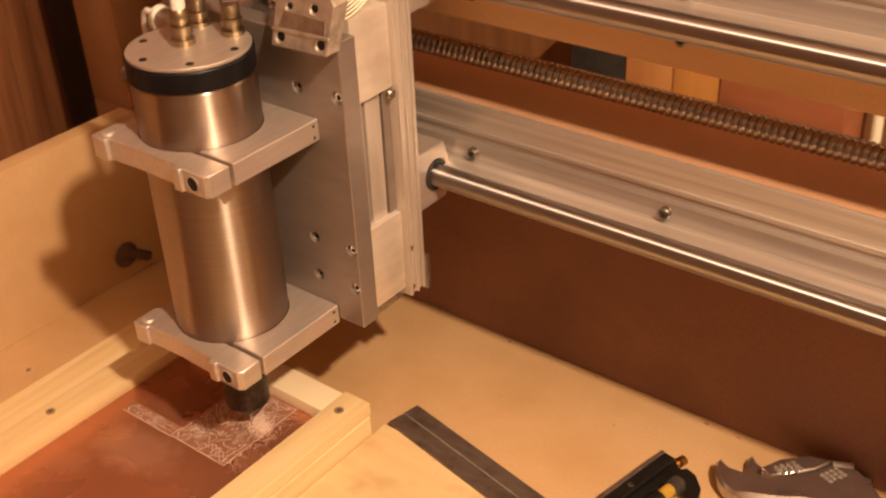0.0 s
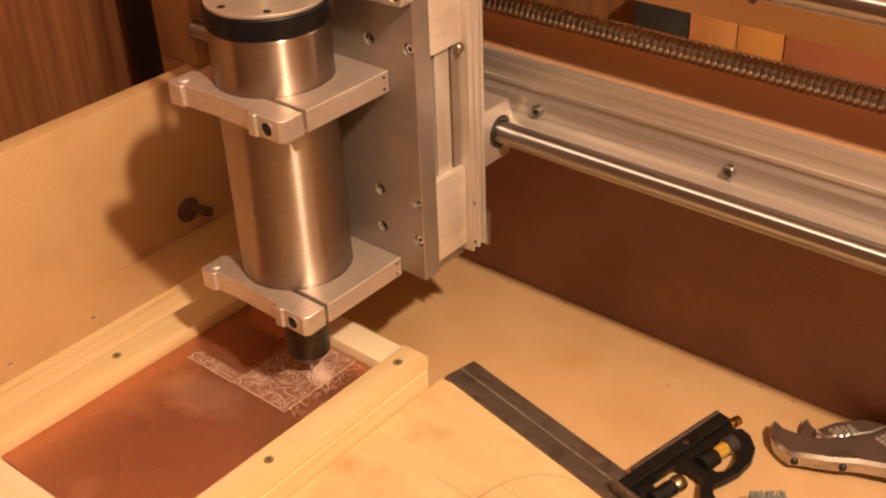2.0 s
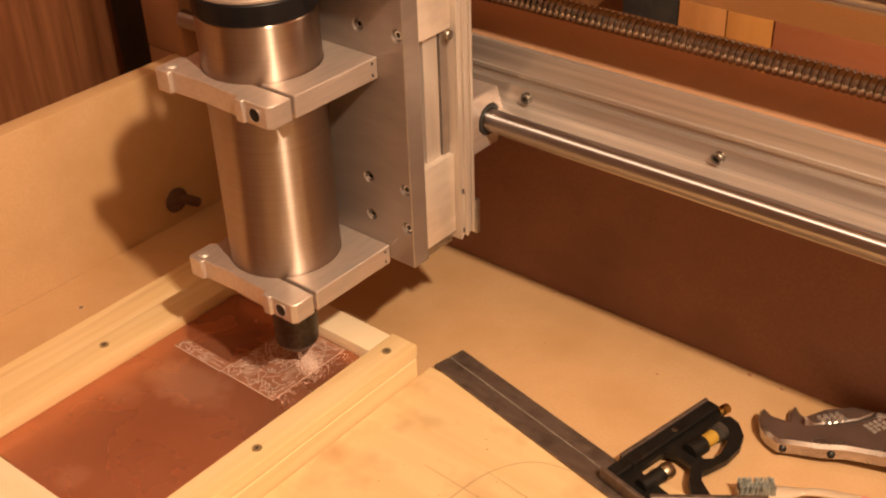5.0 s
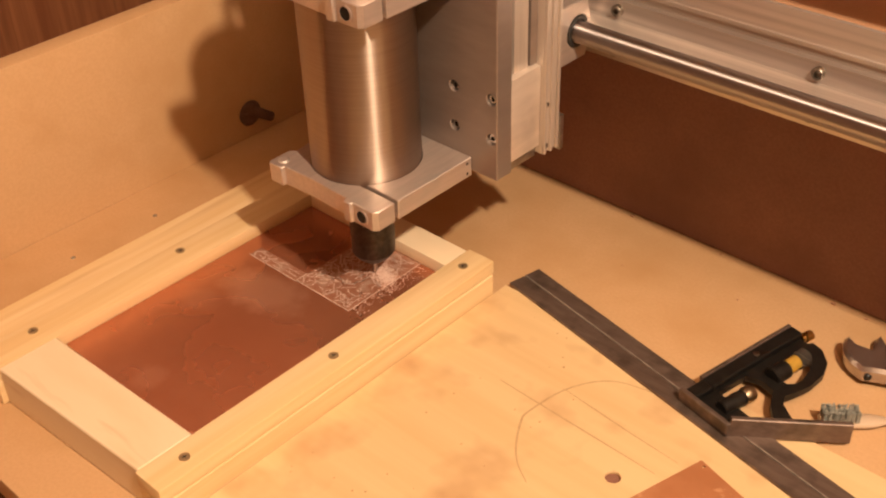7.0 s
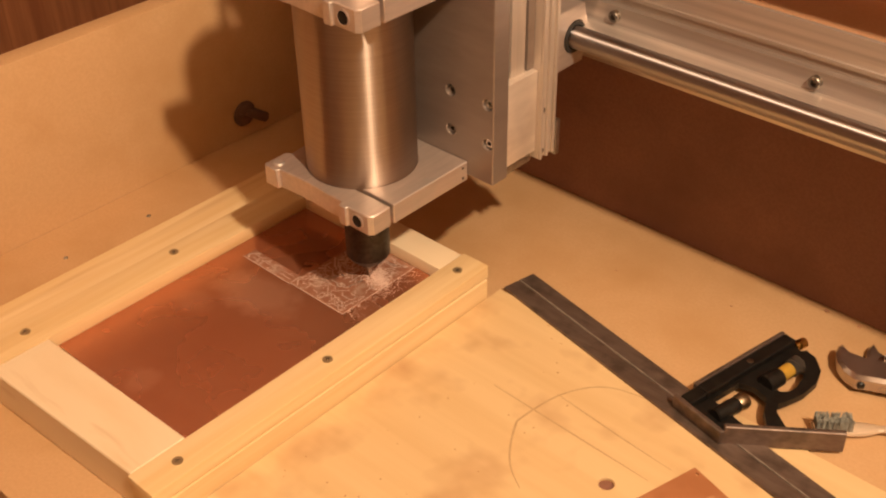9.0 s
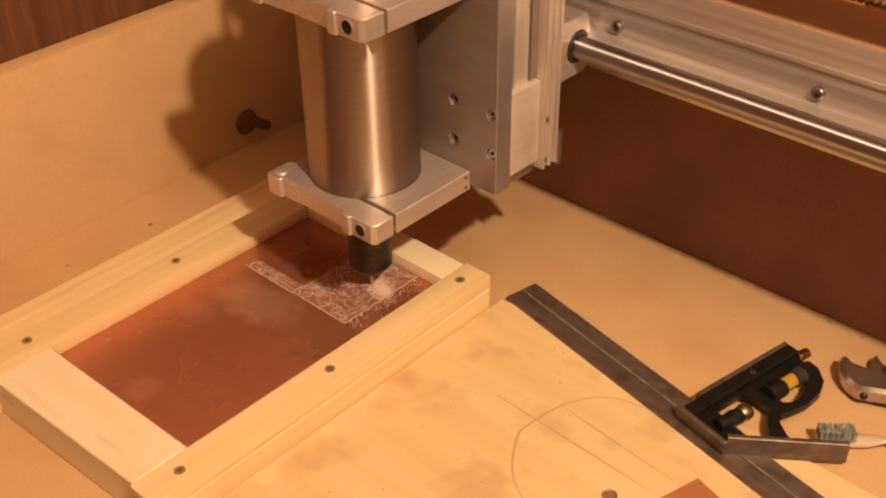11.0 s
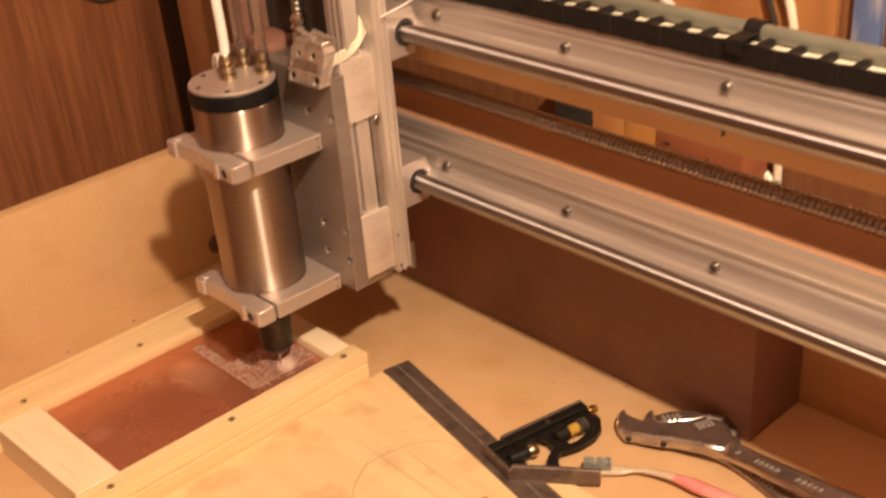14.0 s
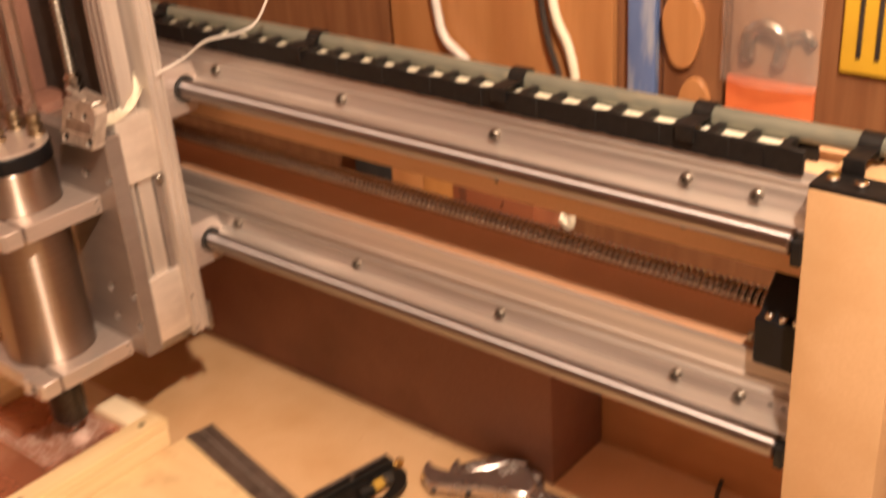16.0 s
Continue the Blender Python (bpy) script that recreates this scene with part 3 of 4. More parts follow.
rail(0.190, -0.257, 6, 0.0215)
rail(0.336, -0.254, 6, 0.0180)
for hx in (0.561, 0.570):
    part("pin", rod((hx, YF - 0.0068, 0.2055), (hx, YF - 0.0052, 0.2055), 0.0018, 10), SCREW, gantry)
part("ridge", box(-0.317, 0.5805, YF - 0.0018, YF - 0.0002, 0.2165, 0.2195, 0.0004), ALU_X, gantry)
part("ridge", box(-0.317, 0.5805, YF - 0.0018, YF - 0.0002, 0.3605, 0.3630, 0.0004), ALU_X, gantry)


def screw_thread(p0, p1, r, pitch, depth, seg=16):
    """A ball screw: a rounded helical groove round a bar."""
    a, d = Vector(p0), Vector(p1) - Vector(p0)
    n = int(d.length / pitch * 10)
    q = d.to_track_quat("Z", "Y")
    bm = bmesh.new()
    rings = []
    for k in range(n + 1):
        ring = []
        for j in range(seg):
            ph = (k / 10 + j / seg) % 1.0
            rr = r - depth * (0.5 + 0.5 * math.cos(ph * math.tau)) ** 2
            ring.append(bm.verts.new(a + d * (k / n) + q @ Vector((rr * math.cos(j * math.tau / seg), rr * math.sin(j * math.tau / seg), 0))))
        rings.append(ring)
    for u, w in zip(rings, rings[1:]):
        for j in range(seg):
            bm.faces.new((u[j], u[(j + 1) % seg], w[(j + 1) % seg], w[j]))
    bm.faces.new(rings[0][::-1]), bm.faces.new(rings[-1])
    return bm


part("ball_screw", screw_thread((-0.317, 1.060, 0.2590), (0.548, 1.060, 0.2590), 0.0080, 0.005, 0.0013, 24), THREAD, gantry, "long threaded ball screw")
stepped = [(1.016, 0.2365), (1.082, 0.2365), (1.082, 0.2965), (1.047, 0.2965), (1.0275, 0.2755), (1.0245, 0.2715), (1.016, 0.2700)]
blk = part("bearing_block", holed(stepped, [], 0.5485, 0.5812, lambda u, v, w: Vector((w, u, v)), bevel=0.0014), BLACK, gantry, "black screw bearing block with a stepped front")
part("bearing_cap", rod((0.5470, 1.060, 0.2590), (0.5486, 1.060, 0.2590), 0.0125, 24), BLACK_SOFT, blk)
for bx in (0.557, 0.566, 0.575):
    part("screw", lathe((bx, 1.0205, 0.2706), (bx, 1.0205, 0.2738), [(0, 0.0034), (0.7, 0.0034), (1, 0.0026), (1, 0.0014), (0.6, 0.0012)], 12), TOOL, blk)
part("pin", rod((0.540, 1.034, 0.2415), (0.540, 1.034, 0.2475), 0.003, 12), SCREW, gantry)

# dark rod end on the beam stands in for a shaded pin hole
part("pin_hole_shade", rod((0.337, YF + 0.0046, 0.309), (0.337, YF + 0.0032, 0.309), 0.0016, 10), WIRE_DARK, gantry)

# ---- cable chain and hose on the gantry ----
chain = thing("cable_chain", (0.15, 1.05, 0.368), "black plastic cable chain lying along the gantry top", "cable chain")
pitch = 0.0236
rnd_chain = random.Random(12)
x = -0.33
while x < 0.558:
    lift, dip = rnd_chain.uniform(-0.0002, 0.0006), 0.0004 * (round((x + 0.33) / pitch) % 2)
    z0, z1 = 0.3662 + rnd_chain.uniform(0, 0.0004), 0.3828 + lift
    cheek = [(x, z0), (x + 0.0075, z0 + 0.0005), (x + 0.0130, z0 - 0.0002), (x + pitch + 0.0010, z0 + 0.0004), (x + pitch + 0.0010, z1 - 0.0008), (x + 0.0130, z1), (x, z1 - 0.0006)]
    lk = part("chain_link", holed(cheek, [], 1.0255 - dip, 1.0285 - dip, lambda u, v, w: Vector((u, w, v)), bevel=0.0003), CHAINBLACK, chain)
    part("crossbar", box(x + 0.0075, x + 0.0130, 1.0286, 1.0450, 0.3758, 0.3824 + lift, 0.0008), CHAINBLACK, lk)
    part("far_cheek", box(x + 0.0004, x + pitch - 0.0004, 1.0500, 1.0530, 0.3665, 0.3762, 0.0010), CHAINBLACK, lk)
    x += pitch
# pale strip added to show between the crossbars
part("pale_strip", box(-0.33, 0.552, 1.0300, 1.0475, 0.3670, 0.3778, 0.002), OFFWHITE, chain, "pale yellowish strip inside the chain")
hose = thing("hose", (-0.36, 1.053, 0.383), "grey-green plastic hose strapped along the cable chain", "hose")
part("tube", sweep([(-0.36, 1.053, 0.3832), (-0.1, 1.052, 0.3828), (0.2, 1.0525, 0.3830), (0.42, 1.0515, 0.3828), (0.60, 1.053, 0.3832), (0.78, 1.058, 0.3825)], 0.0066, 14), HOSE_GREEN, hose)
part("end_sleeve", lathe((0.776, 1.058, 0.3825), (0.795, 1.0585, 0.3824), [(0, 0.0074), (0.1, 0.0078), (0.9, 0.0078), (1, 0.0070)], 20), CHAINBLACK, hose)
for sxx in (-0.05, 0.145, 0.348, 0.492, 0.598):
    bm = bmesh.new()
    loop = [(sxx, 1.052 + 0.0076 * math.cos(a), 0.3830 + 0.0076 * math.sin(a)) for a in [k * math.tau / 20 for k in range(20)]]
    for dx in (-0.0065, 0.0065):
        for q in (0.0, 0.0012):
            for px, py, pz in loop:
                bm.verts.new((px + dx, 1.052 + (py - 1.052) * (1 + q * 100), 0.3830 + (pz - 0.3830) * (1 + q * 100)))
    bm.verts.ensure_lookup_table()
    for k in range(20):
        j = (k + 1) % 20
        for a, b in ((0, 1), (1, 3), (3, 2), (2, 0)):
            bm.faces.new((bm.verts[a * 20 + k], bm.verts[a * 20 + j], bm.verts[b * 20 + j], bm.verts[b * 20 + k]))
    box(sxx - 0.0065, sxx + 0.0065, 1.0222, 1.0240, 0.3745, 0.3850, 0.0006, bm=bm)
    box(sxx - 0.0065, sxx + 0.0065, 1.0222, 1.0460, 0.3838, 0.3852, 0.0006, bm=bm)
    bmesh.ops.recalc_face_normals(bm, faces=bm.faces)
    single("hook_strap", bm, CHAINBLACK, "black fabric strap round the hose and chain", "strap", group="straps on the hose")

# ---- carriage, z axis and spindle ----
DX = -0.0088
AX, AY = -0.0535, 0.8655
carriage = thing("z_axis_carriage", (AX, 0.95, 0.115), "aluminium z-axis carriage hung on the gantry rails", "machine carriage")


def front(u, v, w):
    return Vector((u + DX, w, v))


HOLES = [(su + sd, v) for su in (-0.0028, 0.0302) for sd, v in ((0, 0.1726), (0, 0.1425), (0, 0.2831))] + [(su, v) for su in (-0.0866, -0.1196) for v in (0.1726, 0.1425, 0.2831)]
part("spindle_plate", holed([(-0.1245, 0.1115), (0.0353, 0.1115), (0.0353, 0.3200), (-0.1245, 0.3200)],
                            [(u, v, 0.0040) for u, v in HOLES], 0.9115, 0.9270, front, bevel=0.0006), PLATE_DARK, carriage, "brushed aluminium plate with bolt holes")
for u, v in HOLES:
    part("bolt", lathe(front(u, v, 0.9262), front(u, v, 0.9134), [(0, 0.0036), (0.93, 0.0036), (1, 0.0031), (1, 0.0017), (0.7, 0.0015)], 14), TOOL, carriage)
# side blocks with the long recess between them
BR = 0.0216
part("slide_block", box(BR - 0.042, BR, 0.9275, 0.9640, 0.2715, 0.3280, 0.0008), SAWN, carriage)
part("slide_block", box(BR - 0.042, BR, 0.9275, 0.9640, 0.1150, 0.1784, 0.0008), SAWN, carriage)
part("slide_foot", box(BR - 0.038, BR - 0.003, 0.9300, 0.9630, 0.1060, 0.1146, 0.0008), CAST, carriage)
part("slide_block", box(-0.1285, -0.0870, 0.9275, 0.9640, 0.1150, 0.3250, 0.0008), BLOCKWOOD, carriage, "brown side block")
# darker strips put the slot's shade into colour on both sides
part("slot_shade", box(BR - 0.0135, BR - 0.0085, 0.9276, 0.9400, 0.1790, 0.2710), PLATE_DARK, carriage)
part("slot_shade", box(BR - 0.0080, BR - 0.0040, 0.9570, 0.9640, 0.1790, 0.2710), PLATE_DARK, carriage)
part("guide_rod", rod((BR - 0.0050, 0.9345, 0.1785), (BR - 0.0050, 0.9345, 0.2714), 0.0024, 14), TOOL_SATIN, carriage)
part("guide_rail", box(BR - 0.0305, BR - 0.0050, 0.9410, 0.9560, 0.1080, 0.5500, 0.0012), ALU_Z, carriage, "upright guide rail")
# dark strips laid on the rail's face stand in for shaded grooves
for gx in (BR - 0.0260, BR - 0.0190, BR - 0.0110):
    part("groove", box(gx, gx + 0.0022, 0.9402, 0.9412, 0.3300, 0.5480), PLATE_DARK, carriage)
part("edge_bolt", rod((BR, 0.9600, 0.2680), (BR + 0.0030, 0.9600, 0.2680), 0.0036, 14), SCREW, carriage)
# back plate with ribbed right edge
PR = 0.0235
part("back_plate", box(-0.1325, PR, 0.9645, 0.9815, 0.1080, 0.5500, 0.0008), ALU_Z, carriage, "tall aluminium back plate")
part("edge_bolt", rod((PR, 0.9680, 0.1463), (PR + 0.0016, 0.9680, 0.1463), 0.0024, 12), SCREW, carriage)
part("edge_bolt", rod((PR, 0.9680, 0.1136), (PR + 0.0016, 0.9680, 0.1136), 0.0024, 12), SCREW, carriage)
for ry in (0.9660, 0.9730, 0.9800):
    part("edge_rib", box(PR + 0.0001, PR + 0.0021, ry - 0.0013, ry + 0.0013, 0.1080, 0.5500, 0.0005), ALU_Z, carriage)
# dark sheet added over the back plate so the recess reads dark
part("recess_sheet", box(-0.1315, -0.0100, 0.9627, 0.9644, 0.3190, 0.5490), BLACK_SOFT, carriage, "dark sheet added across the recess")
part("side_wall", box(-0.1390, -0.1330, 0.9300, 0.9815, 0.2900, 0.5500, 0.0008), BLOCKWOOD, carriage)
part("screw_nut", box(AX - 0.030, AX + 0.030, 0.9275, 0.9620, 0.2960, 0.3180, 0.002), CAST, carriage)
part("lift_screw", screw_thread((AX, 0.9440, 0.3180), (AX, 0.9440, 0.5500), 0.0056, 0.0052, 0.0016, 20), SCREW, carriage, "upright bright lift screw")
ringed = [(0, 0.0070)]
for k in range(5):
    ringed += [(0.02 + 0.19 * k, 0.0060), (0.06 + 0.19 * k, 0.0084 - 0.0004 * abs(k - 3)), (0.13 + 0.19 * k, 0.0084 - 0.0004 * abs(k - 3)), (0.17 + 0.19 * k, 0.0060)]
part("screw_collar", lathe((AX, 0.9440, 0.3185), (AX, 0.9440, 0.3570), ringed + [(1, 0.0056)], 24), TOOL, carriage, "stack of bright steel rings")
SY = YF - 0.0253
for z in (0.190, 0.336):
    for bx in (-0.1315, -0.0218):
        b = part("bearing_block", holed([(SY - 0.0202, z - 0.0215), (SY + 0.010, z - 0.0215), (SY + 0.0145, z - 0.0085), (SY + 0.0145, z + 0.0085), (SY + 0.010, z + 0.0225), (SY - 0.0202, z + 0.0225)],
                                       [(SY, z, 0.0118)], bx, bx + 0.045, lambda u, v, w: Vector((w, u, v)), bevel=0.0008), ALU, carriage, "milled aluminium bearing block")
        part("seal_ring", lathe((bx + 0.0435, SY, z), (bx + 0.0458, SY, z), [(0, 0.0118), (1, 0.0114), (1, 0.0088), (0, 0.0088)], 28), BLACK_SOFT, b)
        part("set_screw", rod((bx + 0.040, SY - 0.012, z - 0.0232), (bx + 0.040, SY - 0.012, z - 0.0213), 0.003, 12), SCREW, b)
part("foot_bracket", box(PR - 0.0040, PR + 0.0028, 0.9818, 0.9862, 0.1050, 0.1330, 0.0006), CAST, carriage)

# spindle with its clamps
spindle = thing("spindle", (AX, AY, 0.1075), "turned steel spindle motor with black collar", "spindle motor")
R = 0.0387
part("body", lathe((AX, AY, 0.1075), (AX, AY, 0.3018), [(0, R - 0.003), (0.004, R - 0.0005), (0.006, R), (0.010, R), (0.020, R), (0.5, R), (0.980, R), (0.990, R), (0.994, R), (1, R - 0.0008)], 96), TURNED, spindle, "satin turned steel cylinder")
part("collar", lathe((AX, AY, 0.3020), (AX, AY, 0.3155), [(0, R + 0.0002), (0.04, R + 0.0006), (0.94, R + 0.0006), (1, R)], 96), BLACK, spindle, "black anodised collar")
cap = part("cap", holed([(R * 0.985 * math.cos(k * math.tau / 72), R * 0.985 * math.sin(k * math.tau / 72)) for k in range(72)],
                        [(0.031 * math.cos(a), 0.031 * math.sin(a), 0.0024) for a in [0.35 + k * math.tau / 6 for k in range(6)]], 0.3156, 0.3180, lambda u, v, w: Vector((AX + u, AY + v, w)), bevel=0.0004), ALU, spindle, "flat aluminium cap")
# black discs fill the bores to stand in for their shade
for a in [0.35 + k * math.tau / 6 for k in range(6)]:
    part("cap_bore_shade", rod((AX + 0.031 * math.cos(a), AY + 0.031 * math.sin(a), 0.3157), (AX + 0.031 * math.cos(a), AY + 0.031 * math.sin(a), 0.3182), 0.0026, 12, 0.0002), CHAINBLACK, cap)
part("nose", lathe((AX, AY, 0.1075), (AX, AY, 0.090), [(0, 0.026), (0.2, 0.026), (0.3, 0.017), (1, 0.016)], 48), BLACK_IRON, spindle)
part("collet_nut", lathe((AX, AY, 0.090), (AX, AY, 0.0350), [(0, 0.0140), (0.20, 0.0140), (0.22, 0.0162), (0.84, 0.0162), (0.92, 0.0130), (1, 0.0085)], 28), DARK_HOLE, spindle, "dark collet nut")
part("cutter", lathe((AX, AY, 0.0352), (AX, AY, 0.0208), [(0, 0.0016), (0.75, 0.0016), (0.8, 0.0015), (1, 0.0002)], 14), TOOL, spindle)


def clamp(z0, z1):
    """A bored block split at its front corner, with a shallow recess across the front."""
    xl, xr, yb, yf = AX - 0.0470, AX + 0.0575, 0.9112, AY - 0.0500
    rr, s0, s1 = R + 0.0003, AY - 0.0305, AY - 0.0275
    a0, a1 = math.asin((s1 - AY) / rr), math.asin((s0 - AY) / rr) + math.tau
    pts = [(xr, s1), (xr, yb), (AX - R - 0.0060, yb), (AX - R - 0.0060, AY - 0.012), (xl + 0.004, yf + 0.0230), (xl, yf + 0.0200), (xl, yf + 0.0015), (xl + 0.0015, yf), (xl + 0.0135, yf), (xl + 0.0140, yf + 0.0030), (AX - 0.006, yf + 0.0042), (xr - 0.0285, yf + 0.0030), (xr - 0.0280, yf - 0.001),
           (xr - 0.0215, yf - 0.001), (xr - 0.0210, yf + 0.0012), (xr - 0.0030, yf + 0.0012), (xr, yf + 0.0042), (xr, s0)]
    n = 72
    pts += [(AX + rr * math.cos(a1 + (a0 - a1) * k / n), AY + rr * math.sin(a1 + (a0 - a1) * k / n)) for k in range(n + 1)]
    bm = holed(pts, [], z0, z1, lambda u, v, w: Vector((u, v, w)), bevel=0.0006)
    c = part("clamp", bm, ALU, spindle, "milled aluminium clamp block with a slit")
    zc = (z0 + z1) / 2
    part("bolt_well", lathe((xr - 0.0125, yf + 0.0010, zc), (xr - 0.0125, yf - 0.0004, zc), [(0, 0.0056), (0.3, 0.0056), (0.45, 0.0051), (0.45, 0.0045), (0.0, 0.0044)], 20), ALU, c)
    # black disc painted in for the dark inside of the well
    part("well_shade", rod((xr - 0.0125, yf + 0.0011, zc), (xr - 0.0125, yf + 0.0004, zc), 0.0043, 16), CHAINBLACK, c)
    part("top_bolt", rod((xl + 0.0075, yf + 0.008, z1 - 0.001), (xl + 0.0075, yf + 0.008, z1 + 0.0012), 0.0042, 18), TOOL_SATIN, c)
    for dz in (-0.004, 0.004):
        part("side_pin", rod((xr - 0.0005, yb - 0.005, zc + dz), (xr + 0.0004, yb - 0.005, zc + dz), 0.0011, 8), BLACK_IRON, c)


clamp(0.1080, 0.1230)
clamp(0.2505, 0.2655)


def fitting(x, y, tall, r, tube, mat_tube):
    z = 0.3181
    f = part("brass_fitting", lathe((x, y, z), (x, y, z + tall), [(0, 0.0074), (0.16, 0.0074), (0.18, 0.0046), (0.30, 0.0046), (0.32, 0.0068), (0.54, 0.0068), (0.57, 0.0044), (0.66, 0.0058), (0.88, 0.0058), (1, 0.0045)], 12), BRASS, spindle, "small brass hose fitting")
    part("tube", sweep([(x, y, z + tall - 0.004)] + tube, r, 14), mat_tube, f)


fitting(AX - 0.004, AY + 0.000, 0.022, 0.0044, [(AX - 0.006, AY + 0.002, 0.36), (AX - 0.013, AY + 0.005, 0.42), (AX - 0.019, AY + 0.010, 0.50), (AX - 0.020, AY + 0.016, 0.60)], WHITE)
fitting(AX - 0.020, AY + 0.027, 0.017, 0.0056, [(AX - 0.024, AY + 0.029, 0.38), (AX - 0.034, AY + 0.034, 0.45), (AX - 0.044, AY + 0.040, 0.60)], CLEAR)
fitting(AX + 0.010, AY + 0.028, 0.019, 0.0056, [(AX + 0.007, AY + 0.030, 0.38), (AX - 0.003, AY + 0.036, 0.45), (AX - 0.012, AY + 0.044, 0.60)], CLEAR)
plug = part("cable_plug", rod((AX - 0.030, AY + 0.031, 0.3100), (AX - 0.066, AY + 0.035, 0.3100), 0.0075, 20), CAST, spindle, "silver round plug with a pale ring")
part("ring", rod((AX - 0.066, AY + 0.035, 0.3100), (AX - 0.071, AY + 0.0355, 0.3100), 0.0090, 20), WHITE, plug)
part("tail", sweep([(AX - 0.071, AY + 0.0355, 0.310), (AX - 0.084, AY + 0.036, 0.312), (AX - 0.090, AY + 0.037, 0.298), (AX - 0.088, AY + 0.040, 0.286)], 0.0022, 8), WHITE, plug)

# connector box on the plate's top edge, with its wires
def connector():
    c = thing("connector_box", (0.0185, 0.9115, 0.3200), "small cast silver box with screw holes on the plate top", "connector")
    c_x, c_y, c_z = 0.0065, 0.8985, 0.3150

    def put(u, v, w):
        return Vector((c_x + u + 0.10 * v, c_y + w + v * 0.22, c_z + v + 0.04 * u))

    bm = holed([(-0.0235, 0), (0.0225, 0), (0.0240, 0.030), (0.0195, 0.0345), (-0.0195, 0.0345), (-0.0240, 0.030)],
               [(-0.0165, 0.006, 0.0032), (0.0165, 0.006, 0.0032), (-0.012, 0.025, 0.0022), (0.008, 0.026, 0.0026)], 0, 0.0122, put, bevel=0.0009)
    part("housing", bm, CASTLIGHT, c)
    # black plugs near the surface darken the cut holes in place of shade
    for u, v, r in [(-0.0165, 0.006, 0.0031), (0.0165, 0.006, 0.0031), (-0.012, 0.025, 0.0021), (0.008, 0.026, 0.0025)]:
        part("hole_shade", rod(put(u, v, 0.0105), put(u, v, 0.0008), r, 12, 0.0002), CHAINBLACK, c)
    part("recess", holed([(-0.019, 0.0125), (0.019, 0.0125), (0.018, 0.0205), (-0.015, 0.0225)], [], -0.0004, 0.0005, put), CAST, c, "pitted dark band")
    part("rib", holed([(-0.0238, 0.0098), (0.0232, 0.0098), (0.0232, 0.0118), (-0.0238, 0.0118)], [], -0.0012, 0.0004, put, bevel=0.0003), CASTLIGHT, c)
    part("lid", holed([(-0.0205, 0), (0.0205, 0), (0.0205, 0.016), (-0.0205, 0.016)], [(-0.008, 0.008, 0.0026)], 0.0347, 0.0385, lambda u, v, w: put(u, w, -0.001 + v), bevel=0.0008), CASTLIGHT, c)
    for k, (u0, u1, w0, w1, v0, v1) in enumerate([(-0.021, 0.004, 0.001, 0.005, 0.0390, 0.0440), (-0.006, 0.026, 0.006, 0.010, 0.0390, 0.0425)]):
        bm = bmesh.new()
        ends = []
        for u, v in ((u0, v1), (u1, v0 - 0.0006)):
            ends.append([bm.verts.new(put(u, v + dv, w)) for w, dv in ((w0, 0), (w1, 0.0004), (w1, 0.0018), (w0, 0.0014))])
        for j in range(4):
            bm.faces.new((ends[0][j], ends[0][(j + 1) % 4], ends[1][(j + 1) % 4], ends[1][j]))
        bm.faces.new(ends[0]), bm.faces.new(ends[1][::-1])
        bmesh.ops.recalc_face_normals(bm, faces=bm.faces)
        part("clip_bar", bm, CASTLIGHT, c, "pale bent bar")
    for k in range(5):
        part("wire", sweep([(0.0240, 0.9080, 0.3310 + 0.0014 * k), (0.0225 - 0.002 * k, 0.921, 0.3300 + 0.0012 * k), (0.0200 - 0.002 * k, 0.938, 0.3310 + 0.001 * k), (0.0190, 0.9520, 0.3370 + 0.002 * k), (0.0180 - 0.002 * k, 0.9630, 0.3480 + 0.003 * k)], 0.00065, 6), OFFWHITE, c)


connector()
wire = single("signal_wire", sweep([(0.030, 0.972, 0.360), (0.045, 0.990, 0.370), (0.068, 0.998, 0.386), (0.092, 1.012, 0.392), (0.105, 1.022, 0.400), (0.115, 1.03, 0.42)], 0.0010, 8), WHITE, "pale signal wire looping to the cable chain", "wire")

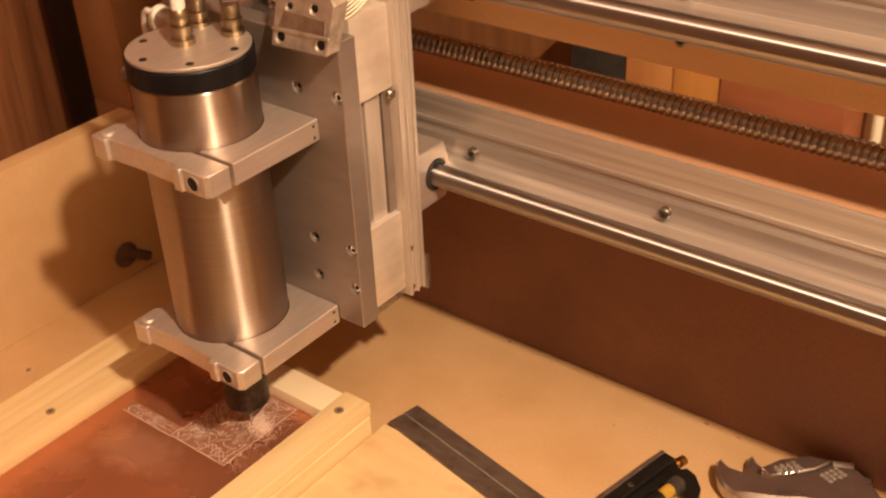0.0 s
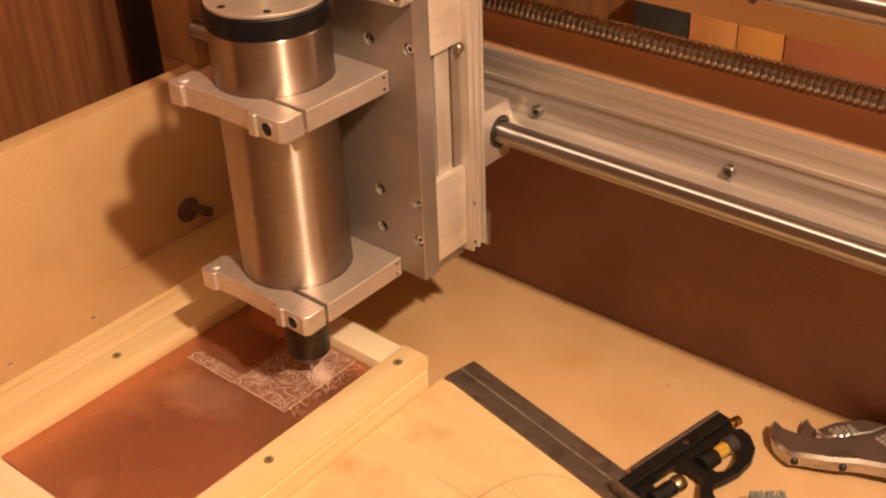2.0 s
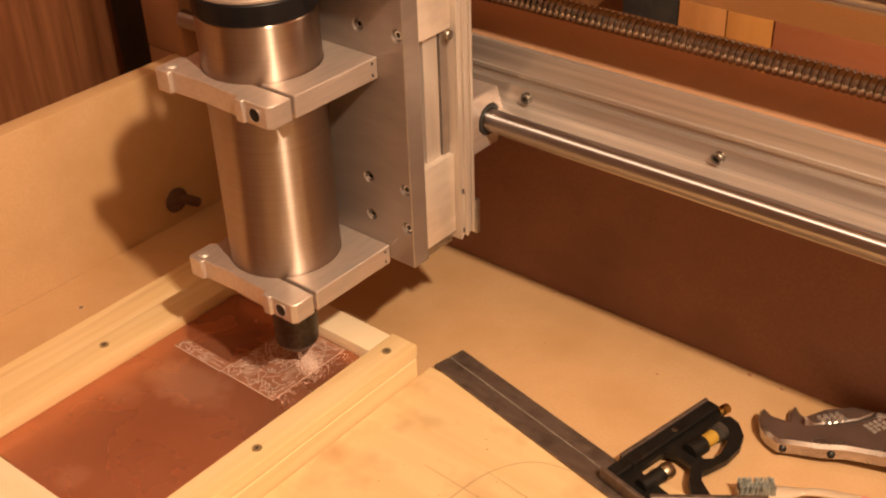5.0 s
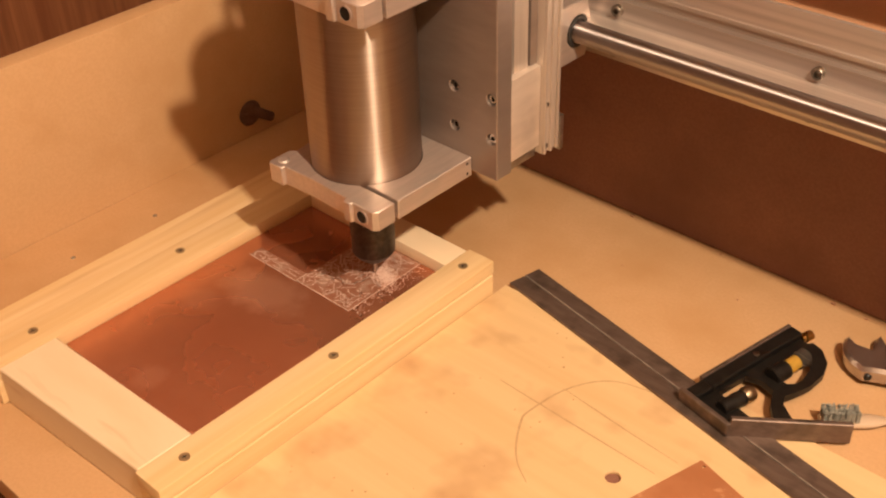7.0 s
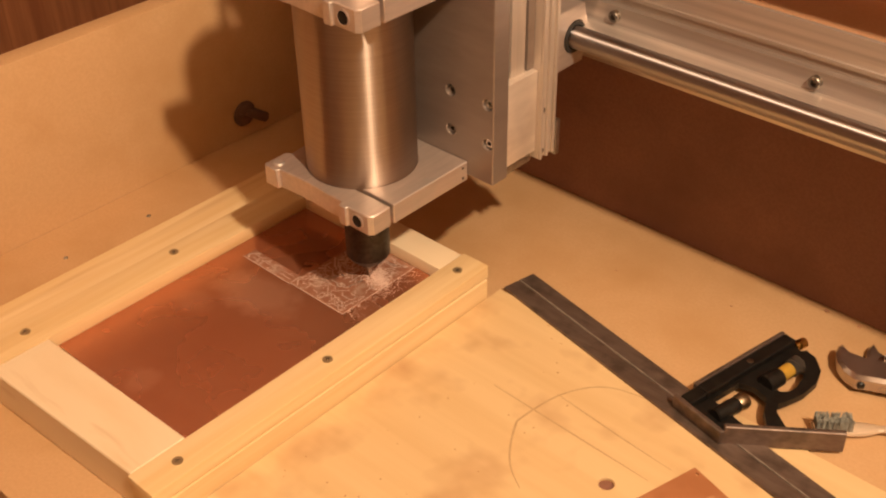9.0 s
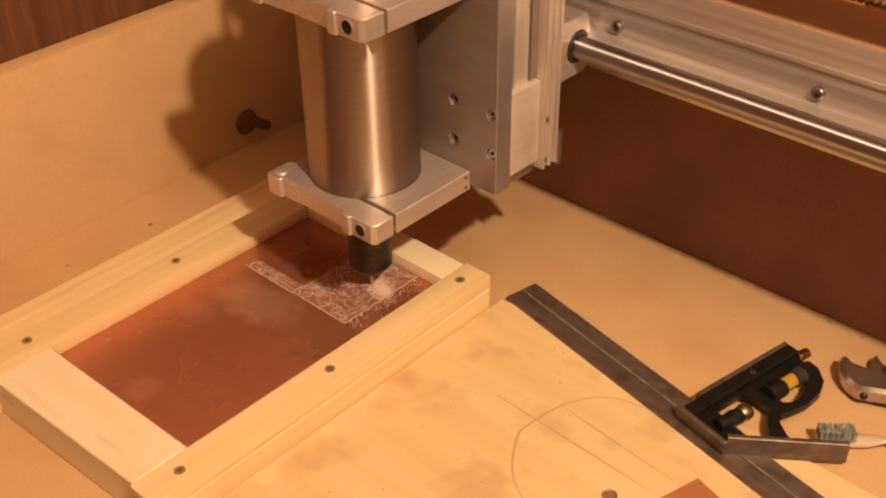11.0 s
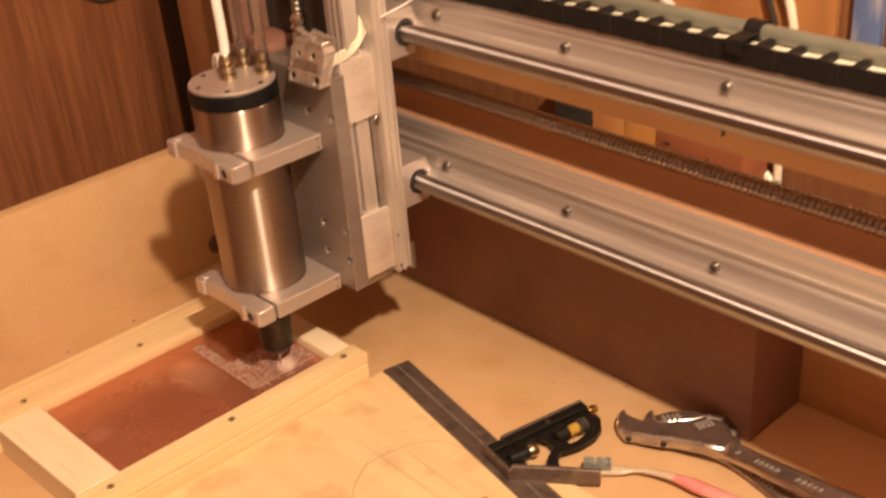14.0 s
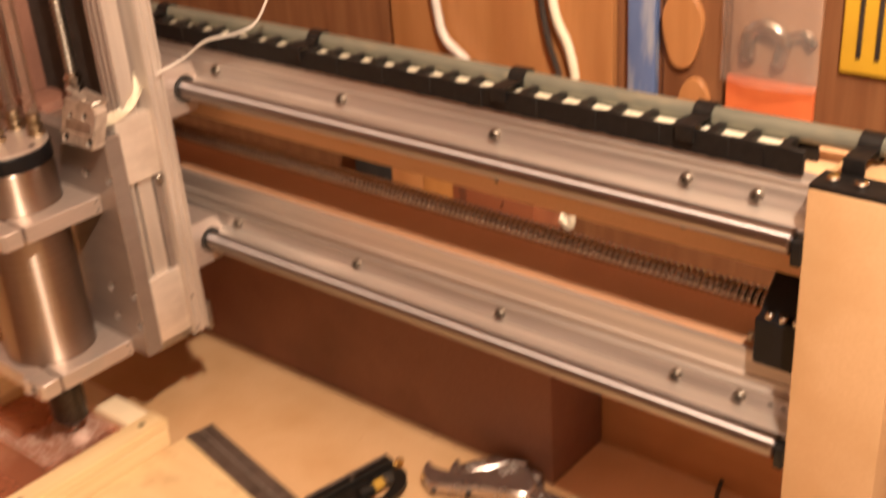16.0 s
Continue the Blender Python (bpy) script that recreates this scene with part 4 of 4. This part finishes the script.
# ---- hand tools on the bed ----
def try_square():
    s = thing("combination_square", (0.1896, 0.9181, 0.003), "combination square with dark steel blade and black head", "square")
    d, p = Vector((0.9805, -0.1966, 0)), Vector((0.1966, 0.9805, 0))
    o = Vector((0.1896, 0.9181, 0.0032))

    def put(u, v, w):
        return o + d * u + p * v + Vector((0, 0, w))

    hw = 0.0142
    u0, u1 = -0.172, 0.135
    prof = [(-hw, 0), (hw, 0), (hw, 0.0022), (0.0012, 0.0022), (0.0008, 0.0014), (-0.0008, 0.0014), (-0.0012, 0.0022), (-hw, 0.0022)]
    bm = bmesh.new()
    e = [[bm.verts.new(put(u, v - 0.0008, w)) for v, w in prof] for u in (u0, u1)]
    for k in range(8):
        bm.faces.new((e[0][k], e[0][(k + 1) % 8], e[1][(k + 1) % 8], e[1][k]))
    bm.faces.new(e[0]), bm.faces.new(e[1][::-1])
    bmesh.ops.recalc_face_normals(bm, faces=bm.faces)
    bl = part("blade", bm, BLADE, s, "dark worn steel blade with a centre groove")
    # paler strip laid in the groove makes its bright line
    part("groove_edge", holed([(u0, -0.0004), (u1, -0.0004), (u1, 0.0006), (u0, 0.0006)], [], 0.0014, 0.00250, put), PALE_STEEL, bl, "bright line along the groove")

    def hput(u, v, w):
        return put(u + 0.0055, v - 0.0045, w)

    def slab(name, pts, w0, w1, m, label="", par=None, where=hput):
        return part(name, holed(pts, [], w0, w1, where, bevel=0.0006), m, par or s, label)

    head = slab("head", [(-0.006, 0.0155), (0.0035, 0.0155), (0.0035, 0.1045), (-0.006, 0.1045)], 0.0, 0.0125, BLACK_IRON, "black painted cast head")
    slab("ground_face", [(-0.0092, 0.0155), (-0.0062, 0.0155), (-0.0062, 0.1045), (-0.0092, 0.1045)], 0.0, 0.0130, BLADE, "ground steel edge", head)
    # the slanted face at 45 degrees
    a, b = (0.0400, -0.0072), (0.0905, 0.0490)
    t = Vector((b[0] - a[0], b[1] - a[1])).normalized()
    nrm = Vector((-t.y, t.x))
    quad = [(a[0], a[1]), (b[0], b[1]), (b[0] + nrm.x * 0.004, b[1] + nrm.y * 0.004), (a[0] + nrm.x * 0.004, a[1] + nrm.y * 0.004)]
    slab("slanted_face", quad, 0.0002, 0.0165, BLADE, "ground steel slanted face", head, put)
    slab("toe_face", [(-0.0035, -0.0085), (0.0395, -0.0100), (0.0405, -0.0062), (-0.0035, -0.0050)], 0.0026, 0.0128, BLADE, "ground steel toe", head, put)
    slab("bridge", [(-0.0060, 0.0000), (0.0035, 0.0000), (0.0035, 0.0152), (-0.0060, 0.0152)], 0.0028, 0.0122, BLACK_IRON, "", head)
    # flat web with a window for the vial and an open throat for the lock nut
    faces = [[(0.0036, 0.000), (0.0300, 0.000), (0.0600, 0.0330), (0.0455, 0.0262), (0.0360, 0.0160), (0.0278, 0.0165), (0.0062, 0.0180), (0.0036, 0.0180)],
             [(0.0036, 0.0180), (0.0062, 0.0180), (0.0062, 0.0440), (0.0036, 0.0440)],
             [(0.0036, 0.0440), (0.0062, 0.0440), (0.0150, 0.0485), (0.0270, 0.0475), (0.0345, 0.0360), (0.0455, 0.0262), (0.0600, 0.0330), (0.0481, 0.0382), (0.0397, 0.0425), (0.0354, 0.0493), (0.0371, 0.0560), (0.0317, 0.0640),
              (0.0283, 0.0592), (0.0108, 0.0600), (0.0036, 0.0600)],
             [(0.0036, 0.0600), (0.0108, 0.0600), (0.0112, 0.0885), (0.0036, 0.0885)],
             [(0.0317, 0.0640), (0.0371, 0.0560), (0.0392, 0.0694), (0.0371, 0.0860), (0.0313, 0.0975), (0.0240, 0.0895), (0.0282, 0.0830), (0.0322, 0.0705)],
             [(0.0036, 0.0885), (0.0112, 0.0885), (0.0240, 0.0895), (0.0313, 0.0975), (0.0204, 0.1055), (0.0116, 0.1065), (0.0100, 0.1030), (0.0036, 0.1035)]]
    bm = bmesh.new()
    spots, count = {}, {}
    for f in faces:
        for w in (0.0026, 0.0076):
            for q in f:
                if (q, w) not in spots:
                    spots[(q, w)] = bm.verts.new(hput(*q, w))
            bm.faces.new([spots[(q, w)] for q in f])
        for q, r in zip(f, f[1:] + f[:1]):
            count[frozenset((q, r))] = count.get(frozenset((q, r)), 0) + 1
    for f in faces:
        for q, r in zip(f, f[1:] + f[:1]):
            if count[frozenset((q, r))] == 1:
                bm.faces.new((spots[(q, 0.0026)], spots[(r, 0.0026)], spots[(r, 0.0076)], spots[(q, 0.0076)]))
    bmesh.ops.recalc_face_normals(bm, faces=bm.faces)
    part("web", bm, BLACK_IRON, head, "black cast web with a vial window and an open throat")
    v = part("level_vial", rod(hput(0.0188, 0.0690, 0.0092), hput(0.0186, 0.0810, 0.0092), 0.0050, 20), VIAL, head, "yellow bubble level vial")
    part("vial_sleeve", rod(hput(0.0190, 0.0550, 0.0092), hput(0.0188, 0.0692, 0.0092), 0.0066, 24), BLACK_IRON, v)
    part("vial_end", rod(hput(0.0186, 0.0800, 0.0092), hput(0.0185, 0.0900, 0.0092), 0.0062, 24), CLEAR, v, "clear vial end")
    k = part("lock_bolt", rod(hput(0.0190, 0.0060, 0.0090), hput(0.0203, 0.0255, 0.0090), 0.0054, 24), BLACK_IRON, head)
    part("brass_nut", lathe(hput(0.0203, 0.0256, 0.0090), hput(0.0202, 0.0345, 0.0090), [(0, 0.0050), (0.3, 0.0060), (0.6, 0.0060), (0.9, 0.0054), (1, 0.0040)], 20), BRASS, k, "brass lock nut")
    part("scriber_knob", lathe(hput(0.0045, 0.1035, 0.008), hput(0.0055, 0.1125, 0.008), [(0, 0.002), (0.3, 0.0025), (0.35, 0.0038), (0.9, 0.0038), (1, 0.003)], 16), BRASS_RICH, head, "brass scriber knob")
    part("screw", rod(hput(-0.001, 0.062, 0.0122), hput(-0.001, 0.062, 0.0132), 0.0024, 12), SCREW, head)


try_square()


def wrench(at, turn, tilt, size, flat, lettered, label):
    """An adjustable wrench: angled hooked head with sliding jaw, knurled wheel and a long recessed handle. The hook's tip is at the start of its length."""
    w = thing("adjustable_wrench", at, label, "wrench", group="wrenches on the bed")
    m = Matrix.Translation(at) @ Matrix.Rotation(turn, 4, "Z") @ Matrix.Rotation(-tilt, 4, "Y") @ Matrix.Diagonal((size, size, size * flat, 1))

    def put(u, v, q):
        return m @ Vector((u, v, q))

    def plate(name, pts, q0, q1, mat, par, bevel, label=""):
        bm = holed(pts, [], q0, q1, put, bevel=bevel)
        bmesh.ops.recalc_face_normals(bm, faces=bm.faces)
        return part(name, bm, mat, par, label)

    head = [(-0.0045, 0.0215), (-0.0030, 0.013), (0.003, 0.003), (0.0105, -0.0035), (0.020, -0.0075), (0.030, -0.0035), (0.047, 0.002), (0.062, 0.0095), (0.0860, 0.0160), (0.106, 0.0205), (0.104, 0.0370), (0.098, 0.0440),
            (0.0905, 0.0505), (0.079, 0.0590), (0.0725, 0.0605), (0.0660, 0.0560), (0.058, 0.0430), (0.043, 0.0290), (0.034, 0.0215), (0.0240, 0.0185), (0.0150, 0.0175), (0.0060, 0.0175), (-0.0020, 0.0225)]
    plate("head", head, 0.0, 0.0125, TOOLDARK, w, 0.0024, "worn chromed head")
    jaw = [(0.0335, 0.0220), (0.0245, 0.0270), (0.0330, 0.0420), (0.0490, 0.0550), (0.0650, 0.0570), (0.0572, 0.0433), (0.0425, 0.0296)]
    plate("jaw", jaw, 0.0015, 0.0118, TOOLDARK, w, 0.0010)
    rnd = random.Random(3)
    if lettered:
        for a0, b0, du, dv in ((0.0325, 0.0305, 0.0046, 0.0046), (0.0625, 0.0375, 0.0030, 0.0050)):
            for row in range(3):
                for col in range(4):
                    a, b = a0 + du * col * 0.62 + 0.0034 * row, b0 + dv * col * 0.72 - 0.0016 * row
                    k = rnd.uniform(0.7, 1.1)
                    plate("letter_bar", [(a, b), (a + 0.0024 * k, b - 0.0010), (a + 0.0034 * k, b + 0.0012), (a + 0.0010, b + 0.0022 * k)], 0.0116, 0.0131, TOOL_SATIN, w, 0)
    kn = lathe(put(0.0655, 0.0530, 0.0085), put(0.0790, 0.0575, 0.0085), [(0, 0.0040 * size)] + [(k / 14, (0.0056 if k % 2 else 0.0045) * size) for k in range(1, 14)] + [(1, 0.0040 * size)], 16)
    part("knurl", kn, TOOL_SATIN, w, "knurled adjusting wheel")
    for hu, hv in ((0.0235, -0.0058), (0.0530, 0.0050)) if lettered else ():
        part("pin", rod(put(hu - 0.001, hv + 0.002, 0.006), put(hu + 0.0012, hv - 0.0016, 0.006), 0.0026 * size, 14), BLACK_IRON, w)
    n = Vector((0.9976, -0.0690))
    sd = Vector((0.0690, 0.9976))
    o = Vector((0.1000, 0.0290))

    def along(a, b):
        q = o + n * a + sd * b
        return (q.x, q.y)

    edge = [along(0.004, -0.0100), along(0.03, -0.0092), (along(0.10, -0.0115)), along(0.125, -0.0130), along(0.134, -0.0105), along(0.139, 0.0), along(0.134, 0.0105), along(0.125, 0.0130), along(0.10, 0.0115), along(0.03, 0.0092), along(0.004, 0.0095)]
    h = plate("handle", edge, 0.0025, 0.0088, TOOLDARK, w, 0.0014, "chromed handle with raised rims")
    for b in (-1, 1):
        rim = [put(*along(0.002, 0.0086 * b), 0.0092), put(*along(0.04, 0.0082 * b), 0.0092), put(*along(0.085, 0.0096 * b), 0.0092), put(*along(0.124, 0.0116 * b), 0.0092)]
        part("rim", sweep(rim, 0.0013 * size, 8), TOOL, h, "bright raised rim")
    part("hang_ring", lathe(put(*along(0.127, 0), 0.0086), put(*along(0.127, 0), 0.0104), [(0, 0.0085 * size), (1, 0.0080 * size), (1, 0.0050 * size), (0, 0.0048 * size)], 24), TOOL, h)
    u = 0.012
    for k in range(13):
        ln = rnd.uniform(0.0022, 0.0042)
        plate("letter_bar", [along(u, -0.0022), along(u + ln, -0.0018), along(u + ln, 0.0018), along(u + 0.0006, 0.0022)], 0.0086, 0.0093, TOOL_SATIN, h, 0)
        u += ln + (0.0016 if k % 5 else 0.016)


def toothbrush():
    b = thing("toothbrush", (0.2680, 0.9590, 0.0), "toothbrush with grey bristles and pink handle", "toothbrush")
    line = [(0.2640, 0.9540, 0.0045), (0.2880, 0.9740, 0.0048), (0.3060, 0.9860, 0.007), (0.3310, 0.9930, 0.009), (0.3560, 0.9970, 0.0085), (0.4060, 1.0040, 0.0075), (0.4410, 1.0080, 0.0065)]
    part("neck", sweep(line[:4], 0.004, 12, 8, radii=([0, 0.35, 0.5, 1], [0.0062, 0.0058, 0.0030, 0.0042]), flat=0.6), PALE_HANDLE, b, "pale translucent neck")
    part("grip", sweep(line[3:], 0.006, 12, 8, radii=([0, 0.3, 0.8, 1], [0.0042, 0.0066, 0.0062, 0.004]), flat=0.85), PINK, b, "pink rubber grip")
    rnd = random.Random(5)
    dirn, side = Vector((0.77, 0.64, 0)), Vector((-0.64, 0.77, 0))
    for i in range(7):
        for j in (-1, 0, 1):
            c = Vector((0.2655, 0.9555, 0.0075)) + dirn * (i * 0.0034) + side * (j * 0.0036)
            bm = bmesh.new()
            for _ in range(14):
                o = c + dirn * rnd.uniform(-0.0014, 0.0014) + side * rnd.uniform(-0.0014, 0.0014)
                lean = Vector((rnd.uniform(-0.0006, 0.0006), rnd.uniform(-0.0006, 0.0006), 0.0080))
                lathe(o, o + lean, [(0, 0.00035), (1, 0.00028)], 4, bm=bm)
            part("bristle_tuft", bm, BRISTLE, b)


toothbrush()
wrench((0.2465, 1.0135, 0.0012), math.radians(1.2), math.radians(4.8), 1.0, 1.0, True, "chromed adjustable wrench lying on another wrench")
wrench((0.2560, 1.0385, 0.0004), math.radians(-9), 0.0, 0.90, 0.55, False, "chromed adjustable wrench under another wrench")

single("circuit_board", holed([(-0.0, 0.0), (0.062, -0.0175), (0.037, -0.106), (-0.025, -0.0885)], [(0.004, -0.004, 0.0012)], 0.0032, 0.0048, lambda u, v, w: Vector((0.2256 + u, 0.8744 + v, w))), LAMINATE,
               "small brown circuit board lying on the plywood", "circuit board")

cord = single("black_cable", sweep([(0.4660, 1.1600, 0.010), (0.4680, 1.1480, 0.0026), (0.4780, 1.1250, 0.0022), (0.4880, 1.1020, 0.0022), (0.4970, 1.0800, 0.0022), (0.5060, 1.0480, 0.0022), (0.5360, 1.0180, 0.0022)], 0.0019, 10), WIRE_DARK, "thin black cable on the bed against the back board", "cable")

# small dark clip on the side board
clip = thing("wall_clip", (-0.318, 0.965, 0.02), "dark metal clip on the side board", "clip")
part("body", lathe((-0.3178, 0.962, 0.024), (-0.3140, 0.962, 0.024), [(0, 0.0110), (0.3, 0.0125), (0.7, 0.0105), (1, 0.0070)], 20), CLIPDARK, clip)
part("barrel", sweep([(-0.3155, 0.962, 0.028), (-0.3150, 0.974, 0.019), (-0.3150, 0.984, 0.012)], 0.0048, 12), CLIPDARK, clip)
part("nub", lathe((-0.3142, 0.960, 0.030), (-0.3120, 0.960, 0.030), [(0, 0.0060), (0.7, 0.0055), (1, 0.0035)], 14), CLIPDARK, clip)

# ---- things behind the gantry and on the back wall ----
WY = 1.2845
single("wall_panel", box(0.020, 0.284, WY - 0.010, WY - 0.0005, 0.26, 0.70, 0.001), WOOD_ORANGE, "orange-brown wooden panel hung on the wall", "panel")
single("black_box", box(-0.004, 0.0485, 1.222, 1.262, -0.0995, 0.235, 0.003), BLACK_SOFT, "black box standing behind the gantry", "box")
single("wooden_block", box(0.0495, 0.0920, 1.222, 1.260, -0.0995, 0.240, 0.0015), WOOD_ORANGE, "orange wooden block standing behind the gantry", "wooden block")
single("wooden_block", box(0.0930, 0.133, 1.221, 1.262, -0.0995, 0.232, 0.0015), WOOD_LIGHT, "pale orange wooden block standing behind the gantry", "wooden block")
crate = thing("wooden_box", (0.17, 1.243, -0.0995), "reddish-brown wooden box with dark lettering marks", "box")
part("body", box(0.1340, 0.233, 1.219, 1.265, -0.0990, 0.228, 0.0015), REDWOOD, crate)
for k, (mx, mz) in enumerate([(0.147, 0.186), (0.147, 0.178), (0.147, 0.170)]):
    part("mark_bar", box(mx - 0.004, mx + 0.004, 1.2182, 1.2192, mz - 0.0012, mz + 0.0012), WIRE_DARK, crate)
part("screw", rod((0.196, 1.2192, 0.182), (0.196, 1.2176, 0.182), 0.002, 12), TOOL, crate)
single("white_cable", sweep([(0.080, WY - 0.018, 0.52), (0.084, WY - 0.018, 0.40), (0.089, WY - 0.018, 0.347), (0.097, WY - 0.018, 0.320), (0.123, WY - 0.018, 0.300), (0.135, WY - 0.018, 0.28), (0.138, WY - 0.018, 0.25)], 0.0042, 10), WHITE, "thick white cable hanging on the wall", "cable")
single("white_cable", sweep([(0.215, WY - 0.018, 0.52), (0.220, WY - 0.018, 0.42), (0.229, WY - 0.018, 0.362), (0.243, WY - 0.018, 0.332), (0.250, WY - 0.018, 0.298), (0.247, WY - 0.02, 0.255), (0.244, WY - 0.02, 0.200), (0.2445, WY - 0.02, 0.165), (0.2435, WY - 0.02, 0.1525), (0.2355, WY - 0.02, 0.1565), (0.222, WY - 0.02, 0.166), (0.205, WY - 0.02, 0.176), (0.190, WY - 0.02, 0.186)], 0.0042, 10), OFFWHITE, "thick cream cable with a curled end hanging on the wall", "cable")
single("grey_cable", sweep([(0.204, WY - 0.017, 0.52), (0.210, WY - 0.017, 0.40), (0.219, WY - 0.017, 0.339), (0.232, WY - 0.017, 0.300), (0.236, WY - 0.017, 0.25)], 0.0030, 8), WIRE_DARK, "thin dark cable hanging beside a white one", "cable")
single("blue_strip", box(0.300, 0.3265, WY - 0.010, WY - 0.0005, 0.280, 0.620, 0.001), BLUE, "blue glossy plastic strip hung upright", "strip")
tpl = thing("plywood_template", (0.36, WY, 0.25), "plywood template with rounded lobes hung on the wall", "template")
part("backing", box(0.3335, 0.3890, WY - 0.006, WY - 0.0005, 0.24, 0.62, 0.001), WALLWOOD, tpl)
lobe = [(0.3535 + 0.0185 * math.cos(a) * (1 + 0.1 * math.sin(3 * a)), 0.361 + 0.034 * math.sin(a)) for a in [k * math.tau / 40 for k in range(40)]]
part("lobe", holed(lobe, [], WY - 0.0065, WY - 0.0125, lambda u, v, w: Vector((u, w, v)), bevel=0.0008), WOOD_ORANGE, tpl)
lobe2 = [(0.366 + 0.015 * math.cos(a), 0.296 + 0.024 * math.sin(a)) for a in [k * math.tau / 30 for k in range(30)]]
part("lobe", holed(lobe2, [], WY - 0.0065, WY - 0.0115, lambda u, v, w: Vector((u, w, v)), bevel=0.0008), WOOD_ORANGE, tpl)
bag = thing("parts_bag", (0.43, WY, 0.25), "clear plastic bag with orange card and metal parts", "bag")
part("card", box(0.395, 0.471, WY - 0.010, WY - 0.004, 0.240, 0.327, 0.001), ORANGE, bag, "orange card")
part("backing_card", box(0.395, 0.471, WY - 0.0038, WY - 0.0005, 0.327, 0.440, 0.0005), MDF_DARK, bag)
bmf = bmesh.new()
g = [[bmf.verts.new((0.392 + 0.083 * i / 12, WY - 0.015 - 0.010 * math.sin(math.pi * i / 12) - 0.0010 * math.sin(i * 2.3 + j), 0.326 + 0.10 * j / 14)) for i in range(13)] for j in range(15)]
for j in range(14):
    for i in range(12):
        bmf.faces.new((g[j][i], g[j][i + 1], g[j + 1][i + 1], g[j + 1][i]))
bmesh.ops.solidify(bmf, geom=bmf.faces[:], thickness=0.0003)
part("film", bmf, FILM, bag, "crinkled clear film")
part("hook_part", sweep([(0.413, WY - 0.008, 0.345), (0.414, WY - 0.009, 0.366), (0.428, WY - 0.010, 0.374), (0.443, WY - 0.009, 0.364), (0.440, WY - 0.008, 0.343)], 0.0062, 12), TOOL, bag)
part("hook_part", sweep([(0.446, WY - 0.008, 0.366), (0.460, WY - 0.008, 0.370), (0.468, WY - 0.008, 0.362)], 0.0040, 10), TOOL, bag)
crd = thing("yellow_card", (0.53, WY, 0.345), "yellow card with dark upright slots hung on the wall", "card")
part("sheet", box(0.488, 0.570, WY - 0.005, WY - 0.0005, 0.344, 0.500, 0.0008), YELLOW, crd)
for kx in (0.502, 0.5165, 0.531):
    part("dark_bar", box(kx - 0.0020, kx + 0.0020, WY - 0.0062, WY - 0.0052, 0.356, 0.440, 0.0004), WIRE_DARK, crd)
single("wall_wire", sweep([(VX + 0.004, 0.78, 0.338), (VX + 0.004, 0.88, 0.330), (VX + 0.004, 0.925, 0.316), (VX + 0.004, 0.965, 0.292), (VX + 0.004, 1.01, 0.300), (VX + 0.004, 1.08, 0.33)], 0.002, 8), WIRE_DARK, "dark wire running along the veneer wall", "wire")
